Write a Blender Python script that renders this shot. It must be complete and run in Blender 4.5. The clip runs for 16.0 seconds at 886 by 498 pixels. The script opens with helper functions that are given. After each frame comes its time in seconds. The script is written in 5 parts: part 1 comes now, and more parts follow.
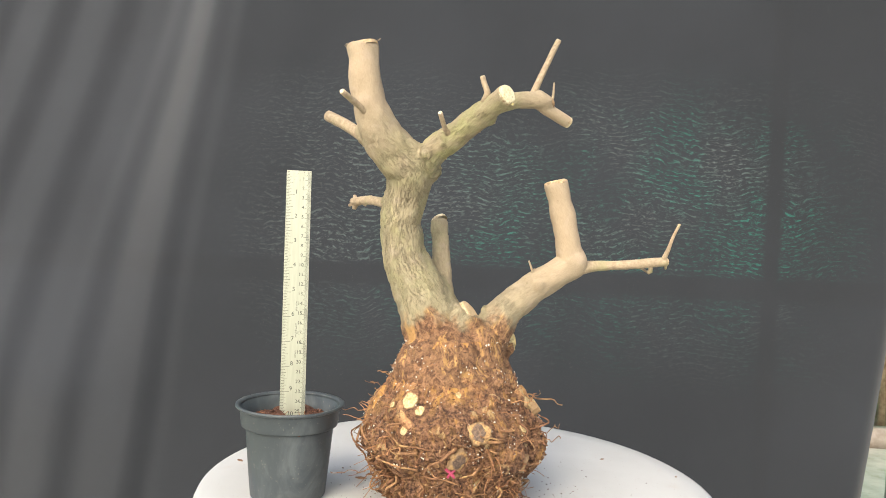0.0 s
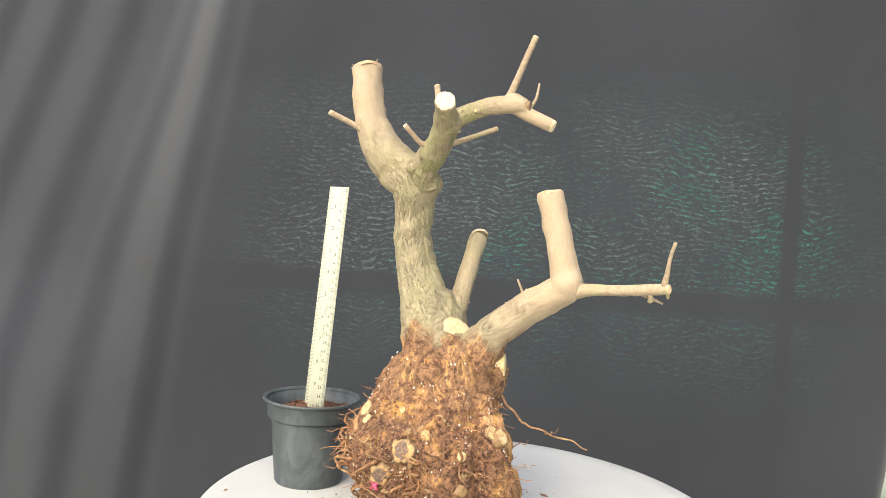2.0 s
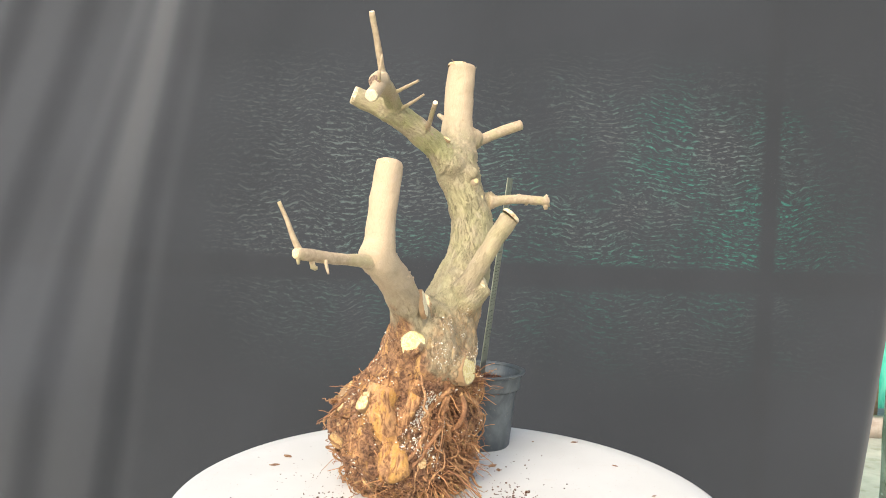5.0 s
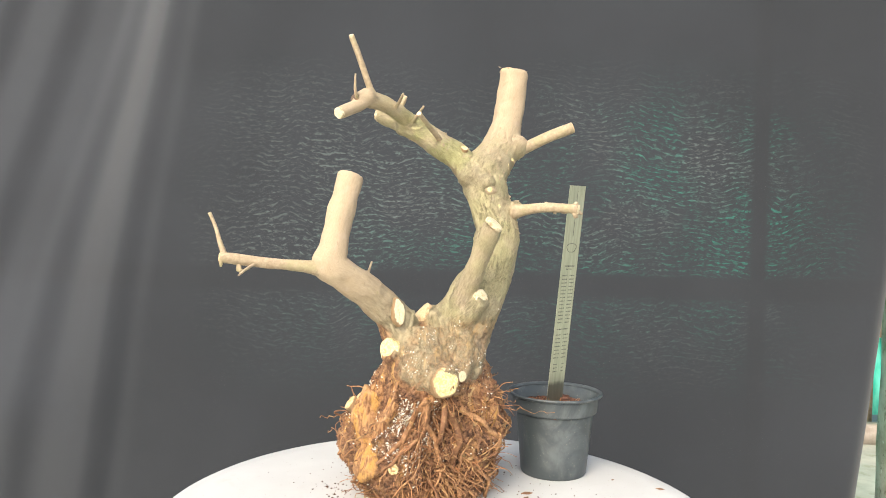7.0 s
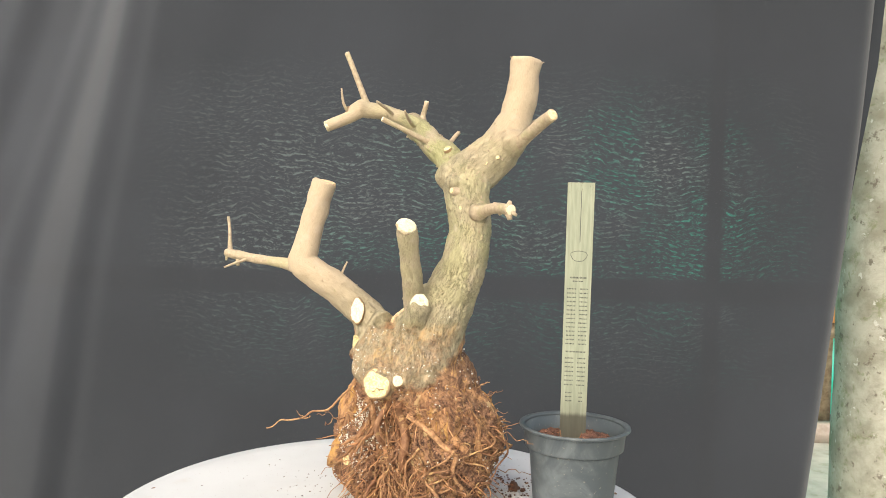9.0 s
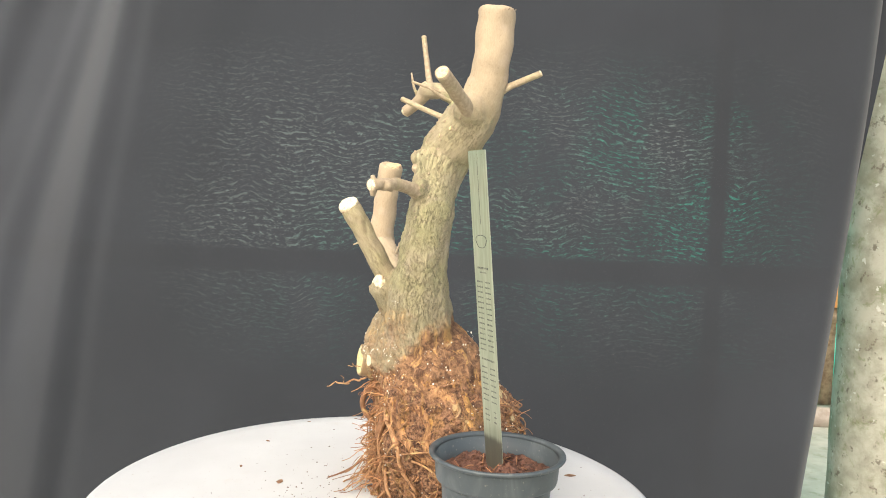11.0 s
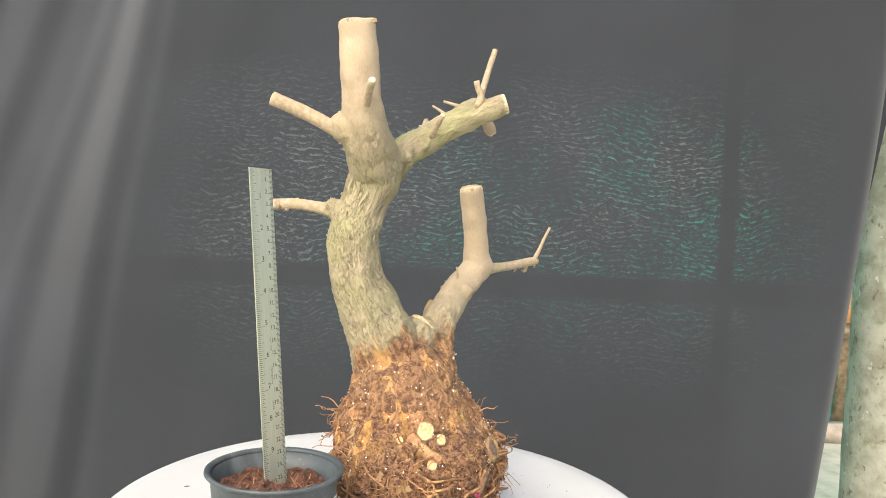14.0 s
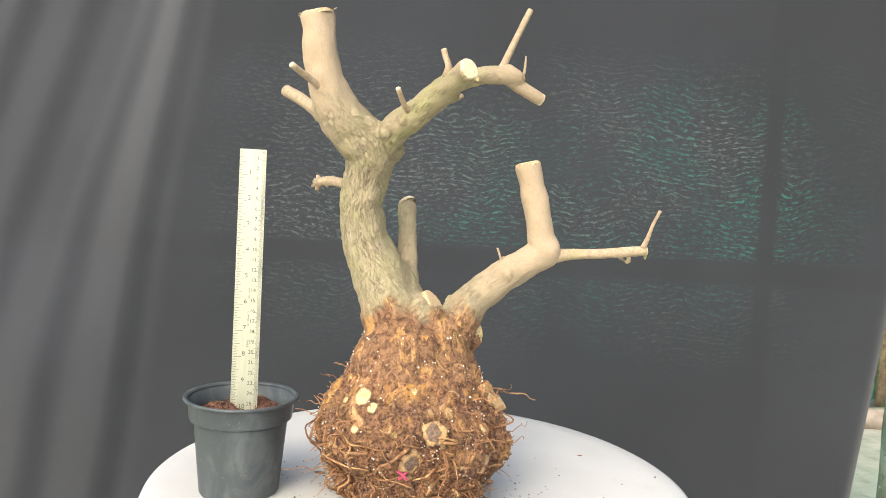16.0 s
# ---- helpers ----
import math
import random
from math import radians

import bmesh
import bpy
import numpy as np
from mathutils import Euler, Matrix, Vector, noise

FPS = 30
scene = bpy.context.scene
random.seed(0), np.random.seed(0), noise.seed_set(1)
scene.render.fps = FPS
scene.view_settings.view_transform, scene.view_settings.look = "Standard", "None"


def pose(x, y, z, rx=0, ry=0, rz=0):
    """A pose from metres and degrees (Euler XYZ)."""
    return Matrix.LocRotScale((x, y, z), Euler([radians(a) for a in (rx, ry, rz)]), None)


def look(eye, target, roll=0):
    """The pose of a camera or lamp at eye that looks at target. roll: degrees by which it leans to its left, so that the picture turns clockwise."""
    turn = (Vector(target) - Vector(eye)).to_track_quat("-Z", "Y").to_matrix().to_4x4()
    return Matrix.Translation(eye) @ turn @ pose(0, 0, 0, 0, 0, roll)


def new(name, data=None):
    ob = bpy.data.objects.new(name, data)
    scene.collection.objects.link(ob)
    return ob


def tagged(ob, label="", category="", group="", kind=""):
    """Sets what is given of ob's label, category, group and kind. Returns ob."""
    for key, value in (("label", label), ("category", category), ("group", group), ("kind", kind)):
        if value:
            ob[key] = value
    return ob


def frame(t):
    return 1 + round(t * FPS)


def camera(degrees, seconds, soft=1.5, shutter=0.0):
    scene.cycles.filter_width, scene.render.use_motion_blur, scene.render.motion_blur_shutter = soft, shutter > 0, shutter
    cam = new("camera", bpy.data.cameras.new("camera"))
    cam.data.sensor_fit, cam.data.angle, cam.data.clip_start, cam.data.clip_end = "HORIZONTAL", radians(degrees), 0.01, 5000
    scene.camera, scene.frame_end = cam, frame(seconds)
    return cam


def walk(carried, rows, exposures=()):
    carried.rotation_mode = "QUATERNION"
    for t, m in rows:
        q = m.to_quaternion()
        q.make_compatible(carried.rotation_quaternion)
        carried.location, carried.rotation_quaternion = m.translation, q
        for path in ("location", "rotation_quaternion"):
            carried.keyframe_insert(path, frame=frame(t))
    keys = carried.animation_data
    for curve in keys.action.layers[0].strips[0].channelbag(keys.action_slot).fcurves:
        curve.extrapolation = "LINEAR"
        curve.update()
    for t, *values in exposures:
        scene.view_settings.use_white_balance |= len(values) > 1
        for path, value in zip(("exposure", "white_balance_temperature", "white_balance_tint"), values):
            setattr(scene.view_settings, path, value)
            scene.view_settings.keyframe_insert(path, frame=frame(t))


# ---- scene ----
cam = camera(60.17, 16.0, soft=0.95)
TOP = 0.75          # height of the table top

# seconds, place relative to the turning axis on the table top, heading, tilt, lean
PATH = [
    (0.0, 0.0000, -0.8313, 0.2845, -1.98, -2.05, 2.26), (0.5, -0.0007, -0.8197, 0.2847, -2.19, -1.93, 4.37),
    (1.0, -0.0029, -0.7872, 0.2858, -1.68, -3.67, 4.64), (1.5, -0.0127, -0.7894, 0.2945, -2.49, -1.65, 3.76),
    (2.0, -0.0075, -0.7947, 0.2931, -2.31, -1.65, 3.44), (2.5, 0.0003, -0.7935, 0.2939, -2.16, -1.78, 3.09),
    (2.7, 0.0017, -0.7871, 0.2977, -2.33, -2.37, 2.72), (3.0, 0.0042, -0.7936, 0.2956, -2.77, -1.95, 2.53),
    (3.3, -0.0062, -0.7918, 0.2943, -1.47, -2.25, 2.01), (3.5, 0.0015, -0.7863, 0.2935, -1.47, -2.48, 2.11),
    (3.7, 0.0012, -0.7791, 0.2921, -0.68, -2.77, 1.87), (5.8, 0.0019, -0.7636, 0.2850, -1.06, -2.57, 1.85),
    (6.0, 0.0050, -0.7623, 0.2927, -0.46, -2.84, 2.83), (6.5, 0.0091, -0.7597, 0.2831, 0.25, -2.46, 1.59),
    (7.0, 0.0085, -0.7590, 0.2849, -0.43, -1.82, 1.22), (7.5, 0.0116, -0.7593, 0.2836, 0.37, -2.19, 1.80),
    (8.0, 0.0180, -0.7559, 0.2846, 1.95, -1.99, 1.69), (8.5, 0.0226, -0.7611, 0.2853, 1.61, -1.95, 1.40),
    (9.0, 0.0280, -0.7632, 0.2869, 1.75, -1.69, 1.50), (9.2, 0.0258, -0.7653, 0.2856, 1.18, -1.92, 1.79),
    (11.3, 0.0419, -0.7548, 0.2882, 1.58, -3.21, 2.30), (11.5, 0.0456, -0.7495, 0.2831, 1.97, -3.14, 2.44),
    (12.0, 0.0449, -0.7541, 0.2899, 1.73, -2.65, 1.86), (12.5, 0.0435, -0.7588, 0.2965, 1.26, -2.55, 2.06),
    (13.0, 0.0400, -0.7696, 0.2937, -0.45, -1.86, 2.43), (13.5, 0.0482, -0.7608, 0.2936, 0.67, -2.64, 2.74),
    (14.0, 0.0418, -0.7700, 0.3010, 0.33, -2.56, 2.55), (14.5, 0.0449, -0.7675, 0.2974, -1.14, -3.31, 2.55),
    (15.0, 0.0409, -0.7669, 0.2985, -1.58, -3.19, 2.37), (15.5, 0.0421, -0.7736, 0.2960, -1.39, -3.53, 3.42),
    (16.0, 0.0379, -0.7785, 0.2981, -2.20, -4.17, 2.86),
]
# seconds and the turntable's angle
TURN = [(0.0, 3.5), (0.5, 3.9), (1.0, 3.1), (1.5, -13.8), (2.0, -33.1), (2.5, -41.3), (2.7, -42.9), (3.0, -51.7),
        (3.3, -65.7), (3.5, -73.0), (3.7, -79.8), (5.8, -129.1), (6.0, -129.0), (6.5, -134.3), (7.0, -152.8), (7.5, -170.2),
        (8.0, -171.8), (8.5, -184.3), (9.0, -200.1), (9.2, -203.8), (11.3, -255.7), (11.5, -255.5), (12.0, -264.2), (12.5, -286.6),
        (13.0, -300.5), (13.5, -300.5), (14.0, -311.6), (14.5, -329.5), (15.0, -345.8), (15.5, -349.0), (16.0, -357.9)]


def aim(x, y, z, heading, tilt, lean):
    h, p = radians(heading), radians(tilt)
    eye = Vector((x, y, z + TOP))
    way = Vector((math.sin(h) * math.cos(p), math.cos(h) * math.cos(p), math.sin(p)))
    return look(eye, eye + way, lean)


walk(cam, [(r[0], aim(*r[1:])) for r in PATH], 
     exposures=[(0, 0.88, 6500, 6), (1.5, 0.97, 6500, 6), (2.5, 1.06, 6500, 6), (3.5, 1.1, 6500, 6), (6, 1.14, 6500, 6), (8.5, 0.99, 6500, 6), (9, 0.96, 6500, 6), (11.5, 1.08, 6500, 6), (12.5, 1.2, 6500, 6), (13.5, 1.16, 6500, 6), (14.5, 1.08, 6500, 6), (16, 1.02, 6500, 6)])

# ---- daylight under a bright overcast sky ----
world = bpy.data.worlds.new("sky")
scene.world = world
world.use_nodes = True
wn = world.node_tree.nodes
sky = wn.new("ShaderNodeTexSky")
sky.sky_type, sky.sun_disc = "NISHITA", False
sky.sun_elevation, sky.sun_rotation = radians(42), radians(203)
sky.air_density, sky.dust_density, sky.ozone_density = 0.85, 6.0, 0.6
world.node_tree.links.new(sky.outputs[0], wn["Background"].inputs[0])
wn["Background"].inputs[1].default_value = 0.15
sun_data = bpy.data.lights.new("sun", "SUN")
sun_data.energy, sun_data.angle, sun_data.color = 0.5, radians(80), (1.0, 0.97, 0.90)
sun = new("sun", sun_data)
sun.matrix_world = look((-2.0, -3.5, 4.8), (0, 0, 0.8))


# ---- materials ----
class Surface:
    """A node material with short calls for its nodes."""

    def __init__(self, name, rough=0.8, metal=0.0):
        self.m = bpy.data.materials.new(name)
        self.m.use_nodes = True
        self.t = self.m.node_tree
        self.b = self.t.nodes["Principled BSDF"]
        self.b.inputs["Roughness"].default_value = rough
        self.b.inputs["Metallic"].default_value = metal
        self.co = self.t.nodes.new("ShaderNodeTexCoord").outputs["Object"]

    def link(self, a, b):
        self.t.links.new(a, b)

    def scaled(self, s, co=None):
        n = self.t.nodes.new("ShaderNodeMapping")
        n.inputs["Scale"].default_value = s
        self.link(co or self.co, n.inputs["Vector"])
        return n.outputs[0]

    def noise(self, scale, detail=4.0, rough=0.55, co=None, warp=0.0):
        n = self.t.nodes.new("ShaderNodeTexNoise")
        n.inputs["Scale"].default_value, n.inputs["Detail"].default_value = scale, detail
        n.inputs["Roughness"].default_value, n.inputs["Distortion"].default_value = rough, warp
        self.link(co or self.co, n.inputs["Vector"])
        return n.outputs[0]

    def voronoi(self, scale, co=None, feature="F1"):
        n = self.t.nodes.new("ShaderNodeTexVoronoi")
        n.feature = feature
        n.inputs["Scale"].default_value = scale
        self.link(co or self.co, n.inputs["Vector"])
        return n.outputs["Distance"]

    def ramp(self, value, lo, hi):
        n = self.t.nodes.new("ShaderNodeMapRange")
        n.interpolation_type = "SMOOTHSTEP"
        self.link(value, n.inputs[0])
        n.inputs[1].default_value, n.inputs[2].default_value = lo, hi
        return n.outputs[0]

    def math(self, op, a, b):
        n = self.t.nodes.new("ShaderNodeMath")
        n.operation = op
        for i, v in enumerate((a, b)):
            if isinstance(v, (int, float)):
                n.inputs[i].default_value = v
            else:
                self.link(v, n.inputs[i])
        return n.outputs[0]

    def mix(self, fac, a, b):
        n = self.t.nodes.new("ShaderNodeMix")
        n.data_type = "RGBA"
        for i, v in ((0, fac), (6, a), (7, b)):
            if isinstance(v, (int, float)):
                n.inputs[i].default_value = v
            elif isinstance(v, tuple):
                n.inputs[i].default_value = (*v, 1)
            else:
                self.link(v, n.inputs[i])
        return n.outputs[2]

    def attribute(self, name):
        n = self.t.nodes.new("ShaderNodeAttribute")
        n.attribute_name = name
        return n.outputs["Fac"]

    def vector(self, name):
        n = self.t.nodes.new("ShaderNodeAttribute")
        n.attribute_name = name
        return n.outputs["Vector"]

    def axis(self, i, co=None):
        n = self.t.nodes.new("ShaderNodeSeparateXYZ")
        self.link(co or self.co, n.inputs[0])
        return n.outputs[i]

    def rand(self):
        return self.t.nodes.new("ShaderNodeObjectInfo").outputs["Random"]

    def island(self):
        return self.t.nodes.new("ShaderNodeNewGeometry").outputs["Random Per Island"]

    def colour(self, c):
        if isinstance(c, tuple):
            self.b.inputs["Base Color"].default_value = (*c, 1)
        else:
            self.link(c, self.b.inputs["Base Color"])

    def roughness(self, v):
        self.link(v, self.b.inputs["Roughness"])

    def bump(self, height, strength=0.5, distance=0.002):
        n = self.t.nodes.new("ShaderNodeBump")
        n.inputs["Strength"].default_value, n.inputs["Distance"].default_value = strength, distance
        self.link(height, n.inputs["Height"])
        self.link(n.outputs[0], self.b.inputs["Normal"])


def make_bark():
    s = Surface("bark", 0.85)
    grow = s.vector("grow")
    crack = s.math("ABSOLUTE", s.math("SUBTRACT", s.noise(500, 4, 0.62, grow, 0.7), 0.5), 0)
    crack = s.math("SUBTRACT", 1.0, s.ramp(crack, 0.0, 0.034))
    crack = s.math("MULTIPLY", crack, s.ramp(s.noise(70, 3), 0.30, 0.58))
    fine = s.noise(1100, 5, 0.7, grow, 0.3)
    plate = s.noise(230, 3, 0.55, grow, 0.8)
    patch = s.noise(38, 4)
    tan, moss, brown = s.attribute("tan"), s.attribute("moss"), s.attribute("brown")
    crack = s.math("MULTIPLY", crack, s.math("SUBTRACT", 1.0, s.math("MULTIPLY", tan, 0.95)))
    c = s.mix(s.ramp(fine, 0.3, 0.7), (0.325, 0.276, 0.170), (0.415, 0.357, 0.226))
    c = s.mix(s.math("MULTIPLY", s.ramp(plate, 0.45, 0.7), 0.28), c, (0.54, 0.475, 0.325))
    smooth = s.mix(s.ramp(fine, 0.25, 0.75), (0.395, 0.308, 0.204), (0.480, 0.378, 0.256))
    c = s.mix(tan, c, smooth)
    green = s.mix(s.ramp(fine, 0.3, 0.7), (0.285, 0.285, 0.115), (0.43, 0.415, 0.20))
    c = s.mix(s.math("MULTIPLY", moss, s.ramp(patch, 0.36, 0.62)), c, green)
    pink = s.ramp(s.noise(55, 3, 0.5, None, 0.5), 0.58, 0.70)
    c = s.mix(s.math("MULTIPLY", pink, 0.28), c, (0.50, 0.40, 0.31))
    c = s.mix(s.math("MULTIPLY", crack, s.math("SUBTRACT", 0.62, s.math("MULTIPLY", tan, 0.3))), c, (0.12, 0.095, 0.055))
    scab = s.math("MULTIPLY", s.ramp(s.noise(30, 5, 0.65, None, 0.8), 0.60, 0.68), 0.24)
    c = s.mix(scab, c, (0.26, 0.19, 0.105))
    speck = s.ramp(s.noise(420, 2), 0.68, 0.73)
    c = s.mix(s.math("MULTIPLY", speck, 0.35), c, (0.16, 0.11, 0.06))
    red = s.mix(s.ramp(s.noise(150, 6, 0.7, None, 1.0), 0.36, 0.62), (0.12, 0.058, 0.032), (0.40, 0.220, 0.110))
    red = s.mix(s.math("MULTIPLY", s.ramp(s.noise(64, 5, 0.65, grow, 1.4), 0.54, 0.63), 0.85), red, (0.60, 0.35, 0.13))
    red = s.mix(s.math("MULTIPLY", s.ramp(s.noise(170, 5, 0.7, grow, 0.6), 0.57, 0.66), 0.6), red, (0.09, 0.045, 0.026))
    earth = s.math("ADD", s.math("MULTIPLY", patch, 0.45), s.math("MULTIPLY", s.noise(210, 4, 0.7), 0.45))
    c = s.mix(s.ramp(s.math("ADD", brown, earth), 0.55, 1.15), c, red)
    s.colour(c)
    relief = s.math("SUBTRACT", s.math("MULTIPLY", s.math("ADD", fine, plate), 0.6), s.math("MULTIPLY", crack, 1.3))
    s.bump(s.math("MULTIPLY", relief, s.math("SUBTRACT", 1.0, s.math("MULTIPLY", tan, 0.62))), 0.85, 0.0018)
    return s.m


def make_twig_bark():
    s = Surface("twig_bark", 0.8)
    n = s.noise(260, 5, 0.65)
    c = s.mix(s.ramp(n, 0.3, 0.7), (0.31, 0.24, 0.155), (0.46, 0.365, 0.245))
    c = s.mix(s.math("MULTIPLY", s.ramp(s.noise(40), 0.5, 0.65), 0.45), c, (0.33, 0.32, 0.15))
    s.colour(c)
    s.bump(n, 0.5, 0.0012)
    return s.m


def make_sawn(name, a, b, c, blotch=0.35):
    s = Surface(name, 0.7)
    rings = s.noise(230, 3, 0.5, None, 2.0)
    col = s.mix(s.ramp(rings, 0.35, 0.65), a, b)
    col = s.mix(s.math("MULTIPLY", s.ramp(s.noise(190, 4), 0.54, 0.7), blotch), col, c)
    edge = s.ramp(s.math("ADD", s.attribute("rim"), s.math("MULTIPLY", s.noise(330, 3), 0.7)), 0.62, 0.95)
    col = s.mix(edge, col, (0.27, 0.175, 0.09))
    s.colour(col)
    s.bump(s.noise(700, 3), 0.3, 0.0006)
    return s.m


def make_rootball(name, more):
    s = Surface(name, 0.9)
    big = s.noise(34, 4, 0.6, None, 1.2)
    grain = s.noise(260, 6, 0.7)
    lean = s.scaled((1.0, 1.0, 0.30))
    fibre = s.noise(130, 5, 0.65, lean, 1.8)
    soil = s.mix(s.ramp(grain, 0.36, 0.64), (0.072, 0.034, 0.020), (0.36, 0.193, 0.105))
    bark = s.mix(s.ramp(fibre, 0.36, 0.62), (0.20, 0.088, 0.038), (0.60, 0.33, 0.15))
    root = s.math("ADD", s.attribute("root"), more)
    skin = s.ramp(s.math("ADD", root, s.math("MULTIPLY", big, 0.8)), 0.62, 0.84)
    c = s.mix(skin, soil, bark)
    streak = s.ramp(s.noise(46, 4, 0.6, lean, 1.6), 0.50, 0.60)
    scraped = s.math("MULTIPLY", s.math("MULTIPLY", streak, s.ramp(grain, 0.3, 0.5)), s.math("ADD", s.math("MULTIPLY", skin, 0.55), 0.22))
    c = s.mix(scraped, c, (0.66, 0.365, 0.095))
    pale = s.math("MULTIPLY", s.ramp(s.noise(80, 3, 0.5, None, 0.8), 0.62, 0.68), 0.6)
    c = s.mix(pale, c, (0.66, 0.47, 0.235))
    pit = s.math("MULTIPLY", s.ramp(s.noise(95, 5, 0.7, None, 0.6), 0.56, 0.64), s.math("SUBTRACT", 0.6, s.math("MULTIPLY", skin, 0.55)))
    c = s.mix(pit, c, (0.040, 0.020, 0.013))
    s.colour(c)
    s.bump(s.math("SUBTRACT", s.math("ADD", grain, fibre), pit), 1.0, 0.004)
    return s.m


def make_root():
    s = Surface("root_skin", 0.75)
    n = s.noise(220, 4, 0.6)
    a = s.mix(s.rand(), (0.19, 0.088, 0.042), (0.49, 0.275, 0.13))
    c = s.mix(s.ramp(n, 0.38, 0.66), s.mix(0.6, a, (0.12, 0.05, 0.02)), a)
    peel = s.ramp(s.noise(70, 4, 0.6, None, 1.0), 0.55, 0.64)
    c = s.mix(s.math("MULTIPLY", peel, 0.6), c, (0.55, 0.36, 0.15))
    s.colour(s.mix(s.math("MULTIPLY", s.ramp(s.noise(110, 3), 0.62, 0.7), 0.8), c, (0.09, 0.04, 0.02)))
    s.bump(n, 0.5, 0.001)
    return s.m


def make_fine_root():
    s = Surface("fine_root_skin", 0.8)
    s.colour(s.mix(s.island(), (0.22, 0.09, 0.04), (0.52, 0.27, 0.12)))
    return s.m


def make_plain(name, a, b, scale, rough, bump=0.2, dist=0.0005, spec=0.5):
    s = Surface(name, rough)
    n = s.noise(scale, 5, 0.6)
    s.colour(s.mix(s.ramp(n, 0.32, 0.68), a, b))
    s.b.inputs["Specular IOR Level"].default_value = spec
    s.bump(s.noise(scale * 6, 3), bump, dist)
    return s.m


def make_pot_plastic():
    s = Surface("black_pot_plastic", 0.45)
    smear = s.noise(26, 5, 0.65, s.scaled((1, 1, 0.6)), 0.8)
    c = s.mix(s.math("MULTIPLY", s.ramp(smear, 0.45, 0.75), 0.55), (0.054, 0.066, 0.072), (0.165, 0.185, 0.190))
    dust = s.ramp(s.noise(330, 3), 0.64, 0.72)
    c = s.mix(s.math("MULTIPLY", dust, 0.35), c, (0.30, 0.27, 0.21))
    s.colour(c)
    s.roughness(s.math("ADD", s.math("MULTIPLY", smear, 0.35), 0.30))
    s.bump(s.noise(90, 3), 0.1, 0.0006)
    return s.m


def make_steel():
    s = Surface("brushed_steel", 0.3, 0.5)
    n = s.noise(60, 5, 0.6, s.scaled((6, 6, 0.5)))
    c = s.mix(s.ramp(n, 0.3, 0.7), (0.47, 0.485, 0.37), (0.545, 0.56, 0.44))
    # same steel: the back's dimmer reflection is painted in as a darker colour
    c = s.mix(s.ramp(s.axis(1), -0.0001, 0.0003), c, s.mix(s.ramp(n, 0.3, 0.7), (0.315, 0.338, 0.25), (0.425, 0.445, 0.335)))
    stain = s.math("MULTIPLY", s.ramp(s.noise(900, 3), 0.62, 0.7), s.ramp(s.axis(2), 0.238, 0.254))
    c = s.mix(stain, c, (0.14, 0.09, 0.05))
    muddy = s.math("MULTIPLY", s.ramp(s.axis(1), -0.0001, 0.0003), s.ramp(s.math("ADD", s.axis(2), s.math("MULTIPLY", n, 0.004)), 0.031, 0.025))
    s.colour(s.mix(s.math("MULTIPLY", muddy, 0.8), c, (0.09, 0.085, 0.07)))
    s.roughness(s.math("ADD", s.math("MULTIPLY", n, 0.2), 0.26))
    return s.m


def make_table_plastic():
    s = Surface("white_table_plastic", 0.42)
    c = s.mix(s.ramp(s.noise(7, 4), 0.35, 0.7), (0.535, 0.545, 0.540), (0.595, 0.605, 0.600))
    grime = s.math("MULTIPLY", s.ramp(s.noise(23, 6, 0.7, None, 0.6), 0.58, 0.74), 0.28)
    c = s.mix(grime, c, (0.50, 0.44, 0.37))
    dust = s.math("MULTIPLY", s.ramp(s.noise(420, 2), 0.69, 0.74), 0.6)
    s.colour(s.mix(dust, c, (0.25, 0.16, 0.10)))
    s.bump(s.noise(500, 3), 0.08, 0.0004)
    return s.m


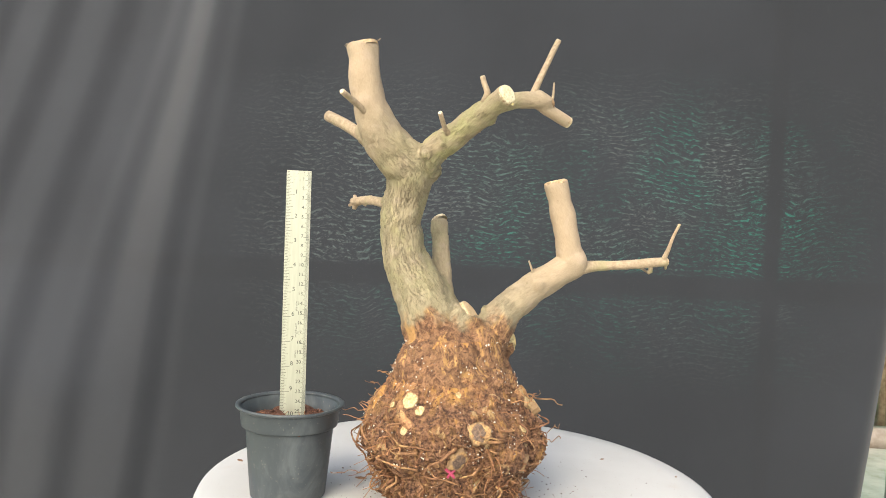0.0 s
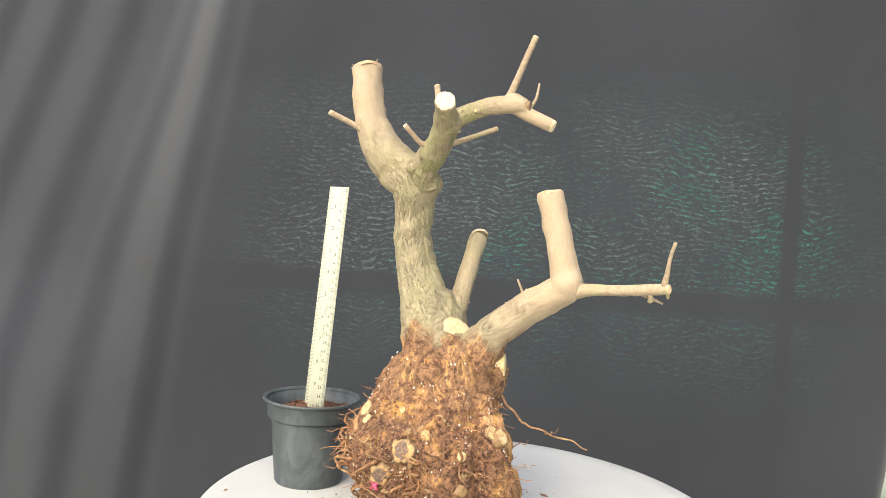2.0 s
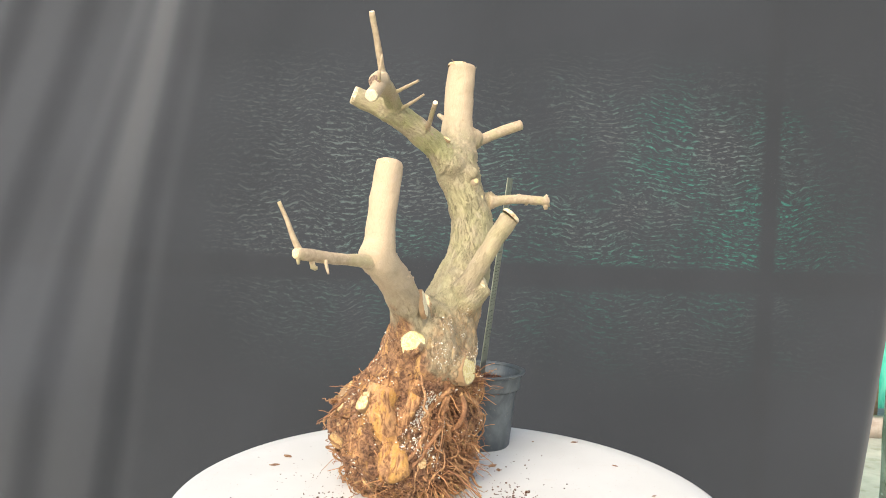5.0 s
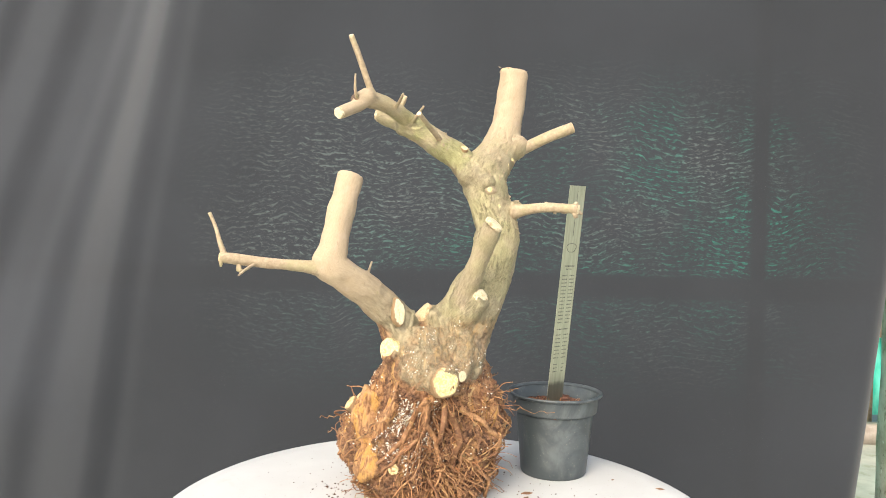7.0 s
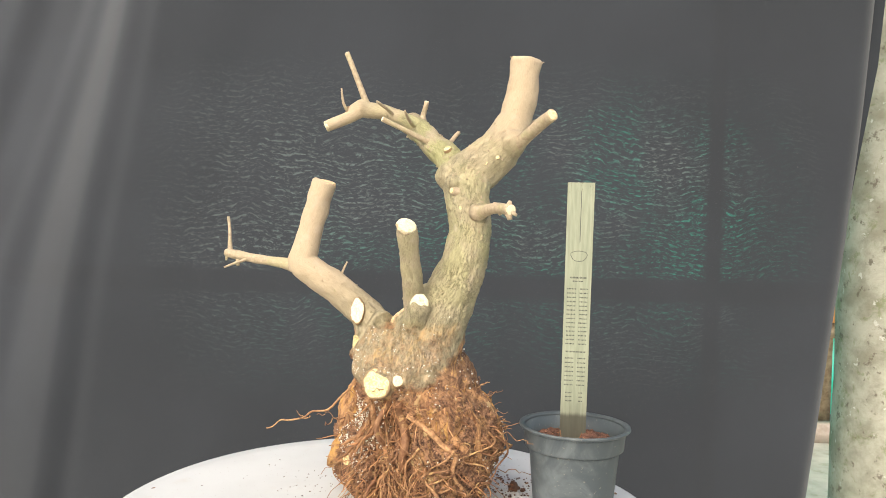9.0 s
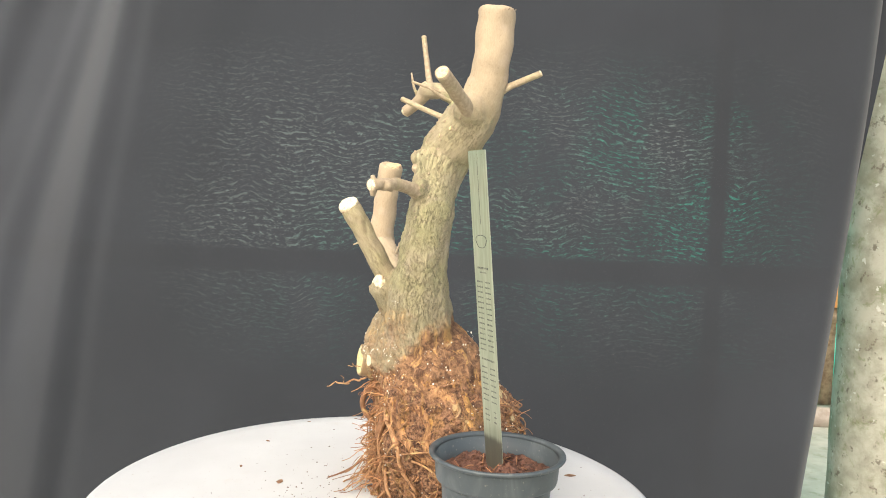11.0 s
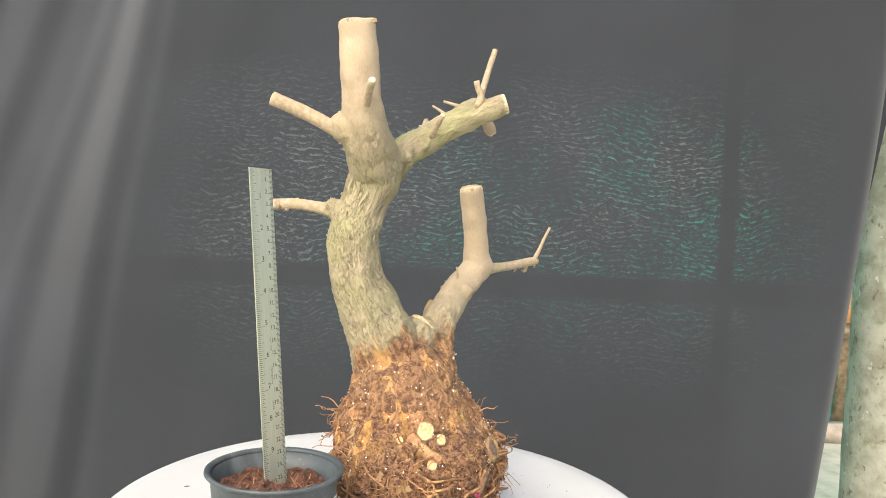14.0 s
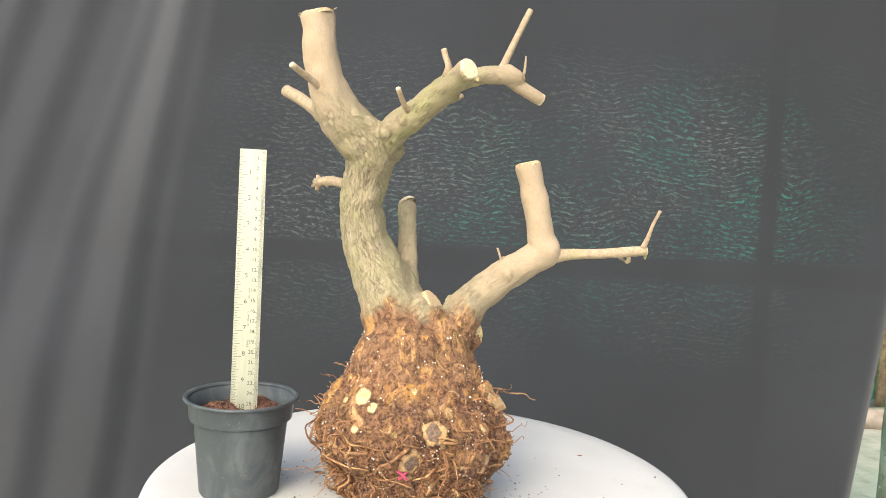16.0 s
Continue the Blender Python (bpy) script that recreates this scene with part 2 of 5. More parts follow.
def make_cloth():
    """Thin black cotton; the shimmer of a green shade net behind is painted on."""
    s = Surface("thin_black_cloth", 0.85)
    x, z = s.axis(0), s.axis(2)
    weave = s.noise(900, 2)
    base = s.mix(s.ramp(s.noise(2.3, 4), 0.3, 0.7), (0.0200, 0.0234, 0.0292), (0.0278, 0.0322, 0.0400))
    base = s.mix(s.math("MULTIPLY", s.ramp(weave, 0.4, 0.7), 0.25), base, (0.012, 0.012, 0.014))
    lint = s.math("MULTIPLY", s.ramp(s.noise(700, 1), 0.735, 0.76), 0.35)
    base = s.mix(lint, base, (0.16, 0.16, 0.16))
    # beat of both weaves, painted as light: short level wavelets on slowly bending lines
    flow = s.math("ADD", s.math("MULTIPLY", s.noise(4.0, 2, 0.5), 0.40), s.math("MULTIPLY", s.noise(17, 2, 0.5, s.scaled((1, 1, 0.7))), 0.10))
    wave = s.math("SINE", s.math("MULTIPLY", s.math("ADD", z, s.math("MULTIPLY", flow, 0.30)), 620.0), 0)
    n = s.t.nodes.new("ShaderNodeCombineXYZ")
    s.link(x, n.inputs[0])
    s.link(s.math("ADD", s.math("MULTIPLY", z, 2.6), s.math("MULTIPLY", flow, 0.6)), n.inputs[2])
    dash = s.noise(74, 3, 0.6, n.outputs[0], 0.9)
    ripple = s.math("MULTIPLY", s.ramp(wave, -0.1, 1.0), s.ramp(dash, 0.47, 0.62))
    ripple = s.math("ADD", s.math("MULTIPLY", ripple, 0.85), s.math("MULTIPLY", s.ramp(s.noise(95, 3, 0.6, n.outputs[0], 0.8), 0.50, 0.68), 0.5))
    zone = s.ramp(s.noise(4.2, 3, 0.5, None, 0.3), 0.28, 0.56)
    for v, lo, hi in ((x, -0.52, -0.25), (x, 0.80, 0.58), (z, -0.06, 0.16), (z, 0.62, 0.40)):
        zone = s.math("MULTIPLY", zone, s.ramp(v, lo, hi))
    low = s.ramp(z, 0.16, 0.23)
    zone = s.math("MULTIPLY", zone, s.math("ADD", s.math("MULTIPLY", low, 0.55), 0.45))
    # silhouettes of a pole and a rail behind, painted as dark unlit strips
    pole_shade = s.math("MULTIPLY", s.ramp(x, 0.548, 0.562), s.ramp(x, 0.592, 0.580))
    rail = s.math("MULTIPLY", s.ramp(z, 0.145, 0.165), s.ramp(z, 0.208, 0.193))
    shut = s.math("SUBTRACT", 1.0, s.math("MAXIMUM", pole_shade, rail))
    # light coming through the net, put into the colour: teal low right, grey elsewhere
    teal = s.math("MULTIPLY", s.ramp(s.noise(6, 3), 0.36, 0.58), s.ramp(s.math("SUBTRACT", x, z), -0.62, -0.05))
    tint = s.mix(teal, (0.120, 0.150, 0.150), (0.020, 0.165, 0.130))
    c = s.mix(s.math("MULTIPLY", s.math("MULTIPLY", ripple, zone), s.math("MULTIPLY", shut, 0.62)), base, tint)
    c = s.mix(s.math("MULTIPLY", s.math("MAXIMUM", pole_shade, rail), 0.12), c, (0.015, 0.015, 0.016))
    s.colour(c)
    s.b.inputs["Sheen Weight"].default_value = 0.15
    s.b.inputs["Sheen Roughness"].default_value = 0.6
    s.b.inputs["Specular IOR Level"].default_value = 0.2
    s.bump(s.math("ADD", weave, s.math("MULTIPLY", s.noise(24, 3), 0.6)), 0.12, 0.002)
    return s.m


def make_column():
    s = Surface("lichened_render", 0.9)
    c = s.mix(s.ramp(s.noise(14, 6, 0.65), 0.35, 0.65), (0.27, 0.26, 0.20), (0.44, 0.43, 0.36))
    c = s.mix(s.math("MULTIPLY", s.ramp(s.noise(22, 5, 0.7, None, 0.5), 0.55, 0.66), 0.6), c, (0.17, 0.20, 0.085))
    c = s.mix(s.math("MULTIPLY", s.ramp(s.noise(33, 5, 0.7), 0.57, 0.66), 0.8), c, (0.13, 0.11, 0.085))
    c = s.mix(s.ramp(s.noise(46, 3), 0.66, 0.70), c, (0.56, 0.56, 0.51))
    s.colour(c)
    s.bump(s.noise(90, 5), 0.5, 0.004)
    return s.m


def make_net():
    s = Surface("green_shade_net", 0.7)
    c = s.mix(s.ramp(s.noise(12, 4, 0.6, s.scaled((1, 1, 0.3))), 0.4, 0.6), (0.03, 0.60, 0.44), (0.20, 0.84, 0.68))
    s.colour(c)
    s.b.inputs["Transmission Weight"].default_value = 0.0
    s.bump(s.noise(300, 2), 0.4, 0.002)
    return s.m


def make_ground():
    s = Surface("worn_concrete_ground", 0.9)
    c = s.mix(s.ramp(s.noise(3, 6, 0.6), 0.35, 0.65), (0.33, 0.33, 0.27), (0.50, 0.49, 0.42))
    c = s.mix(s.math("MULTIPLY", s.ramp(s.noise(11, 5, 0.65), 0.52, 0.68), 0.6), c, (0.22, 0.24, 0.15))
    s.colour(c)
    s.bump(s.noise(60, 5), 0.4, 0.004)
    return s.m


BARK, TWIG = make_bark(), make_twig_bark()
SAWN = make_sawn("fresh_sawn_wood", (0.64, 0.54, 0.33), (0.74, 0.67, 0.48), (0.50, 0.36, 0.16), 0.6)
SAWN_ROOT = make_sawn("sawn_root_wood", (0.46, 0.31, 0.135), (0.68, 0.54, 0.30), (0.30, 0.16, 0.065), 0.8)
SAWN_YELLOW = make_sawn("yellow_sawn_wood", (0.60, 0.49, 0.20), (0.71, 0.63, 0.37), (0.46, 0.30, 0.10), 0.6)
SAWN_TAN = make_sawn("dry_sawn_wood", (0.62, 0.44, 0.24), (0.74, 0.58, 0.36), (0.45, 0.29, 0.14))
SAWN_OLD = make_sawn("stained_sawn_wood", (0.32, 0.18, 0.075), (0.55, 0.36, 0.15), (0.17, 0.08, 0.035))
SAWN_DARK = make_sawn("rotten_sawn_wood", (0.105, 0.070, 0.050), (0.21, 0.14, 0.095), (0.32, 0.17, 0.075))
ROOTBALL, OLDROOT = make_rootball("earthy_root_mass", 0.0), make_rootball("old_root_skin", 0.45)
ROOT, FINE = make_root(), make_fine_root()
GRIT = make_plain("white_perlite_grit", (0.62, 0.56, 0.44), (0.82, 0.79, 0.70), 200, 0.85)
CLUMP = make_plain("reddish_soil_crumbs", (0.11, 0.053, 0.030), (0.34, 0.182, 0.098), 90, 0.95, 0.6, 0.001)
CRUMB = make_plain("dark_soil_crumbs", (0.05, 0.024, 0.014), (0.16, 0.075, 0.042), 180, 0.95, 0.6, 0.001)
COCO = make_plain("brown_coco_soil", (0.08, 0.036, 0.024), (0.22, 0.103, 0.064), 170, 0.95, 0.8, 0.003)
PINK = make_plain("pink_plastic_scrap", (0.42, 0.05, 0.11), (0.55, 0.10, 0.18), 90, 0.5)
POT, STEEL, TABLE = make_pot_plastic(), make_steel(), make_table_plastic()
INK = make_plain("etched_black_ink", (0.035, 0.035, 0.03), (0.07, 0.07, 0.06), 300, 0.6)
INK_FAINT = make_plain("worn_grey_ink", (0.055, 0.055, 0.047), (0.13, 0.13, 0.11), 300, 0.6)
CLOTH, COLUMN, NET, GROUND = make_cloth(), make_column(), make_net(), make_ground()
WOOD = make_plain("weathered_timber", (0.22, 0.16, 0.10), (0.42, 0.33, 0.22), 26, 0.8, 0.4, 0.002)
BOARD = make_plain("orange_painted_board", (0.62, 0.27, 0.08), (0.74, 0.38, 0.14), 9, 0.6)
KERB = make_plain("pinkish_sill", (0.34, 0.28, 0.22), (0.47, 0.40, 0.33), 20, 0.85, 0.3, 0.002)
REDPAINT = make_plain("old_red_paint", (0.25, 0.085, 0.055), (0.36, 0.14, 0.10), 60, 0.8)
LEAF = make_plain("dry_leaf_flake", (0.16, 0.08, 0.04), (0.33, 0.19, 0.10), 120, 0.8)


# ---- builders ----
def part(name, bm, material, parent=None, label="", smooth=True):
    me = bpy.data.meshes.new(name)
    bm.to_mesh(me)
    bm.free()
    me.materials.append(material)
    if smooth:
        me.shade_smooth()
    ob = new(name, me)
    if parent:
        ob.parent = parent
    if label:
        tagged(ob, label=label)
    return ob


def thing(name, label, category, at=(0, 0, 0), group="", kind=""):
    ob = new(name)
    ob.location = at
    return tagged(ob, label, category, group, kind)


def box(bm, lo, hi, bevel=0.0):
    r = bmesh.ops.create_cube(bm, size=1.0)
    c, d = (Vector(lo) + Vector(hi)) / 2, Vector(hi) - Vector(lo)
    for v in r["verts"]:
        v.co = Vector([v.co[i] * d[i] for i in range(3)]) + c
    if bevel:
        edges = list({e for v in r["verts"] for e in v.link_edges})
        bmesh.ops.bevel(bm, geom=edges, offset=bevel, segments=2, affect="EDGES")


def lathe(bm, profile, segs, centre=(0, 0, 0), closed=False):
    rings = []
    for r, z in profile:
        rings.append([bm.verts.new((centre[0] + r * math.cos(a), centre[1] + r * math.sin(a), centre[2] + z))
                      for a in (2 * math.pi * i / segs for i in range(segs))])
    for a, b in zip(rings, rings[1:] + rings[:1] if closed else rings[1:]):
        for i in range(segs):
            j = (i + 1) % segs
            bm.faces.new((a[i], a[j], b[j], b[i]))
    if not closed:
        bm.faces.new(rings[0][::-1])
        bm.faces.new(rings[-1])


def spline(points, step):
    """Resample (place, radius) along a Catmull-Rom curve."""
    p = [Vector((*q[0], q[1])) for q in points]
    p = [2 * p[0] - p[1]] + p + [2 * p[-1] - p[-2]]
    out = []
    for a, b, c, d in zip(p, p[1:], p[2:], p[3:]):
        n = max(2, int((c.xyz - b.xyz).length / step))
        for i in range(n):
            t = i / n
            out.append(0.5 * (2 * b + (c - a) * t + (2 * a - 5 * b + 4 * c - d) * t * t + (3 * b - a - 3 * c + d) * t ** 3))
    out.append(p[-2])
    return [(Vector(q[:3]), max(q[3], 0.0003)) for q in out]


def tube(bm, points, segs=10, step=0.006, rough=0.0, cap_way=None, seed=0.0):
    """A closed tapering limb; its far end is sawn square to cap_way where that is given."""
    pts = spline(points, step)
    side = None
    rings = []
    for i, (c, r) in enumerate(pts):
        a, b = pts[max(i - 1, 0)][0], pts[min(i + 1, len(pts) - 1)][0]
        d = (b - a).normalized()
        if side is None:
            side = d.orthogonal().normalized()
        side = (side - d * side.dot(d)).normalized()
        up = d.cross(side)
        ring = []
        for k in range(segs):
            w = 2 * math.pi * k / segs
            out = side * math.cos(w) + up * math.sin(w)
            rr = r * (1 + rough * noise.noise(c * 70 + out * 1.4 + Vector((seed, 0, 0))))
            q = c + out * rr
            if cap_way is not None and i == len(pts) - 1:
                n = Vector(cap_way).normalized()
                q -= d * ((q - c).dot(n) / max(d.dot(n), 0.3))
            ring.append(bm.verts.new(q))
        rings.append(ring)
    for a, b in zip(rings, rings[1:]):
        for k in range(segs):
            j = (k + 1) % segs
            bm.faces.new((a[k], a[j], b[j], b[k]))
    bm.faces.new(rings[0][::-1])
    bm.faces.new(rings[-1])


def crumb(bm, at, size, flat=0.7):
    """A small angular lump."""
    r = bmesh.ops.create_icosphere(bm, subdivisions=1, radius=1.0)
    q = Euler((random.random() * 6, random.random() * 6, random.random() * 6)).to_matrix()
    s = Vector((size * random.uniform(0.7, 1.3), size * random.uniform(0.6, 1.1), size * random.uniform(0.5, 1.0)))
    for v in r["verts"]:
        w = v.co * random.uniform(0.75, 1.2)
        w = q @ Vector((w.x * s.x, w.y * s.y, w.z * s.z))
        v.co = Vector((w.x, w.y, w.z * flat)) + Vector(at)


def lumps(verts_faces, at, size, flat=0.7):
    """The same lump, faster, into plain lists."""
    verts, faces = verts_faces
    o = len(verts)
    base = ((0, 0, 1), (0.9, 0, 0.1), (0, 0.9, -0.1), (-0.9, 0, 0.1), (0, -0.9, -0.1), (0, 0, -1))
    q = Euler((random.random() * 6, random.random() * 6, random.random() * 6)).to_matrix()
    for b in base:
        w = q @ (Vector(b) * size * random.uniform(0.6, 1.25))
        verts.append((at[0] + w.x, at[1] + w.y, at[2] + w.z * flat))
    for a, b in ((1, 2), (2, 3), (3, 4), (4, 1)):
        faces.append((o, o + a, o + b))
        faces.append((o + 5, o + b, o + a))


def listed(name, verts_faces, material, parent=None, label=""):
    me = bpy.data.meshes.new(name)
    me.from_pydata(verts_faces[0], [], verts_faces[1])
    me.materials.append(material)
    ob = new(name, me)
    if parent:
        ob.parent = parent
    if label:
        tagged(ob, label=label)
    return ob


def lettering(name, text, size, m, material, parent):
    """Flat letters of the built-in font, as a mesh."""
    cu = bpy.data.curves.new(name, "FONT")
    cu.body, cu.size, cu.align_x, cu.align_y = text, size, "CENTER", "CENTER"
    cu.extrude = 0.00004
    cu.resolution_u = 3
    tmp = new(name, cu)
    bpy.context.view_layer.update()
    me = bpy.data.meshes.new_from_object(tmp.evaluated_get(bpy.context.evaluated_depsgraph_get()))
    bpy.data.objects.remove(tmp)
    bpy.data.curves.remove(cu)
    me.name = name
    me.materials.clear()
    me.materials.append(material)
    ob = new(name, me)
    ob.parent = parent
    ob.matrix_basis = m
    return ob


# ---- the setting ----
def build_ground():
    bm = bmesh.new()
    bmesh.ops.create_grid(bm, x_segments=60, y_segments=60, size=40)
    for v in bm.verts:
        v.co.z = 0.012 * noise.noise(v.co * 0.5) - 0.012
    tagged(part("ground", bm, GROUND), "worn grey-green concrete yard floor", "ground", kind="structure")


def build_curtain():
    """The black sheet: folds at one end, a slanting rolled edge at the other."""
    def drape(s):
        """How far the cloth stands back: broad leaning folds, each swelling slowly forward and falling back at once."""
        def saw(u):
            k = u - math.floor(u)
            if k < 0.34:
                k = k / 0.34
                return k * k * (3 - 2 * k) - 0.5
            k = (k - 0.34) / 0.66
            return 0.5 - k * (0.55 + 0.45 * k * (3 - 2 * k))

        u = (s + 0.640) / 0.176
        fade = 1 / (1 + math.exp((s + 0.585) / 0.010))
        soft = sum(saw(u + d) for d in (-0.09, -0.05, 0.0, 0.05, 0.09)) / 5
        tail = 0.10 * math.exp(-((s + 0.49) / 0.07) ** 2)
        return (0.020 * fade + 0.024 * tail) * soft + 0.22 * max(0.0, -0.64 - s)

    def sheet(name, left, right_top, right_low, y0, label, roll):
        bm = bmesh.new()
        nx, nz = 320, 60
        rows = []
        for j in range(nz + 1):
            z = -0.70 + 2.1 * j / nz
            k = (z + 0.15) / 0.85
            right = right_low + (right_top - right_low) * k + 0.012 * math.sin(3.0 * z)
            row = []
            for i in range(nx + 1):
                u = i / nx
                x = left + (right - left) * u
                s = x - 0.155 * z + 0.006 * math.sin(7 * z)
                side = max(0.0, min(1.0, (-0.56 - s) / 0.30))
                fold = drape(s) + 0.30 * max(0.0, z + 0.1) * side * side * (3 - 2 * side)
                slack = 0.004 * noise.noise(Vector((x * 3, 0, z * 1.5))) + 0.0015 * noise.noise(Vector((x * 9, 2, z * 5)))
                d = right - x
                curl = roll * max(0.0, 1 - d / 0.045) ** 2
                row.append(bm.verts.new((x, y0 - 0.0187 * x + fold + slack + curl, z)))
            rows.append(row)
        for a, b in zip(rows, rows[1:]):
            for i in range(nx):
                bm.faces.new((a[i], a[i + 1], b[i + 1], b[i]))
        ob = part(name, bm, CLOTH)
        ob.location = (0, 0, TOP)
        so = ob.modifiers.new("thickness", "SOLIDIFY")
        so.thickness = 0.0008
        return tagged(ob, label, "backdrop cloth", kind="structure")

    sheet("backdrop", -1.27, 0.864, 0.797, 0.645, "thin black cotton sheet hung as a backdrop, folded at one end", 0.045)
    # the turned-back layer behind the slanting edge
    bm = bmesh.new()
    pts = ((0.70, 0.30), (0.852, 0.30), (0.905, 0.62), (0.96, 1.4), (0.70, 1.4))
    fr = [bm.verts.new((x, 0.70, z)) for x, z in pts]
    bk = [bm.verts.new((x, 0.702, z)) for x, z in pts]
    bm.faces.new(fr)
    bm.faces.new(bk[::-1])
    for i in range(5):
        j = (i + 1) % 5
        bm.faces.new((fr[j], fr[i], bk[i], bk[j]))
    ob = part("backdrop_back_layer", bm, CLOTH, smooth=False)
    ob.location = (0, 0, TOP)
    tagged(ob, "turned-back edge of the black backdrop sheet", "backdrop cloth", kind="structure")
    bm = bmesh.new()
    tube(bm, [((-1.30, 1.33, TOP + 1.39), 0.006), ((-0.66, 1.17, TOP + 1.385), 0.006), ((-0.47, 0.83, TOP + 1.385), 0.006), ((-0.28, 0.665, TOP + 1.385), 0.006), ((1.25, 0.645, TOP + 1.39), 0.006)], 10, 0.05)
    tagged(part("curtain_cord", bm, WOOD), "thin brown cord that carries the black sheet", "cord", kind="structure")



def build_column():
    col = thing("column", "round rendered column with lichen and red paint marks", "column", (1.179, 1.0, 0), kind="structure")
    bm = bmesh.new()
    segs, nz = 48, 60
    rings = []
    for j in range(nz + 1):
        z = 3.2 * j / nz
        ring = []
        for i in range(segs):
            a = 2 * math.pi * i / segs
            p = Vector((math.cos(a), math.sin(a), z))
            r = 0.15 + 0.004 * noise.noise(Vector((p.x * 2, p.y * 2, z * 5))) + 0.002 * noise.noise(Vector((p.x * 9, p.y * 9, z * 25)))
            ring.append(bm.verts.new((p.x * r, p.y * r, z)))
        rings.append(ring)
    for a, b in zip(rings, rings[1:]):
        for i in range(segs):
            j = (i + 1) % segs
            bm.faces.new((a[i], a[j], b[j], b[i]))
    bm.faces.new(rings[0][::-1])
    bm.faces.new(rings[-1])
    part("shaft", bm, COLUMN, col)
    for a0, z0, w, h in ((-128, TOP - 0.245, 0.018, 0.066), (-122, TOP + 0.455, 0.02, 0.03), (-113, TOP - 0.215, 0.014, 0.04)):
        bm = bmesh.new()
        rows = []
        for j in range(7):
            t = j / 6
            ww = w * (0.7 + 0.3 * math.sin(math.pi * t)) * random.uniform(0.85, 1.1)
            row = []
            for i in range(5):
                a = radians(a0) + (i / 4 - 0.5) * ww / 0.15
                row.append(bm.verts.new((0.1565 * math.cos(a), 0.1565 * math.sin(a), z0 + (t - 0.5) * h)))
            rows.append(row)
        for a, b in zip(rows, rows[1:]):
            for i in range(4):
                bm.faces.new((a[i], a[i + 1], b[i + 1], b[i]))
        part("paint_mark", bm, REDPAINT, col, "flaked patch of old red paint")


def build_fence():
    f = thing("net_fence", "timber frame fence covered with bright green shade net", "fence", (0, 3.19, 0), kind="structure")
    bm = bmesh.new()
    n = 80
    rows = []
    for j in range(9):
        z = 0.086 + 2.6 * j / 8
        rows.append([bm.verts.new((-5 + 10 * i / n, 0.07 + 0.015 * math.sin(i * 1.7 + z * 2), z)) for i in range(n + 1)])
    for a, b in zip(rows, rows[1:]):
        for i in range(n):
            bm.faces.new((a[i], a[i + 1], b[i + 1], b[i]))
    net = part("net", bm, NET, f, "bright green shade net")
    so = net.modifiers.new("thickness", "SOLIDIFY")
    so.thickness = 0.002
    for x in (-4.2, -3.1, -2.0, -0.9, 0.2, 1.2, 2.180, 3.2, 4.2):
        bm = bmesh.new()
        box(bm, (x - 0.027, -0.025, 0.0), (x + 0.027, 0.03, 2.7), 0.004)
        part("post", bm, WOOD, f)
    for z, h in ((0.548, 0.08), (1.75, 0.05), (2.6, 0.06)):
        bm = bmesh.new()
        box(bm, (-5, -0.055, z - h / 2), (5, -0.027, z + h / 2), 0.003)
        part("rail", bm, WOOD, f)
    bm = bmesh.new()
    box(bm, (1.5, -0.09, 0.592), (3.2, -0.058, 0.856), 0.003)
    part("board", bm, BOARD, f, "orange painted board")
    bm = bmesh.new()
    box(bm, (1.5, -0.10, 0.86), (3.2, -0.05, 0.90), 0.003)
    part("cap_rail", bm, NET, f, "green cap rail")
    bm = bmesh.new()
    box(bm, (-5, 3.02, -0.02), (5, 3.13, 0.08), 0.01)
    tagged(part("kerb", bm, KERB), "low pinkish sill under the net fence", "kerb", kind="structure")


# ---- turning things ----
TURNING = []


def on_table(ob, x=0.0, y=0.0, z=0.0):
    """Note where a thing stands on the turntable."""
    ob.location = (x, y, TOP + z)
    TURNING.append((ob, x, y, z))
    return ob


def build_table():
    t = thing("round_table", "round white plastic table with a rounded rim, strewn with soil", "table")
    bm = bmesh.new()
    R = 0.2805
    prof = [(0.0005, -0.014), (R - 0.02, -0.014), (R - 0.018, -0.034), (R - 0.006, -0.036), (R - 0.001, -0.030), (R, -0.020),
            (R - 0.001, -0.010), (R - 0.004, -0.003), (R - 0.010, 0.0), (R - 0.03, 0.0), (0.16, 0.0), (0.0005, 0.0)]
    lathe(bm, prof, 128, (-0.0025, 0.0045, 0))
    part("tabletop", bm, TABLE, t)
    bm = bmesh.new()
    lathe(bm, [(0.0005, -0.70), (0.055, -0.70), (0.05, -0.65), (0.035, -0.4), (0.035, -0.1), (0.07, -0.03), (0.07, -0.0145), (0.0005, -0.0145)], 40)
    part("pedestal", bm, TABLE, t)
    bm = bmesh.new()
    lathe(bm, [(0.0005, -0.75), (0.20, -0.75), (0.205, -0.742), (0.20, -0.73), (0.06, -0.701), (0.0005, -0.701)], 64)
    part("foot", bm, TABLE, t)
    on_table(t)


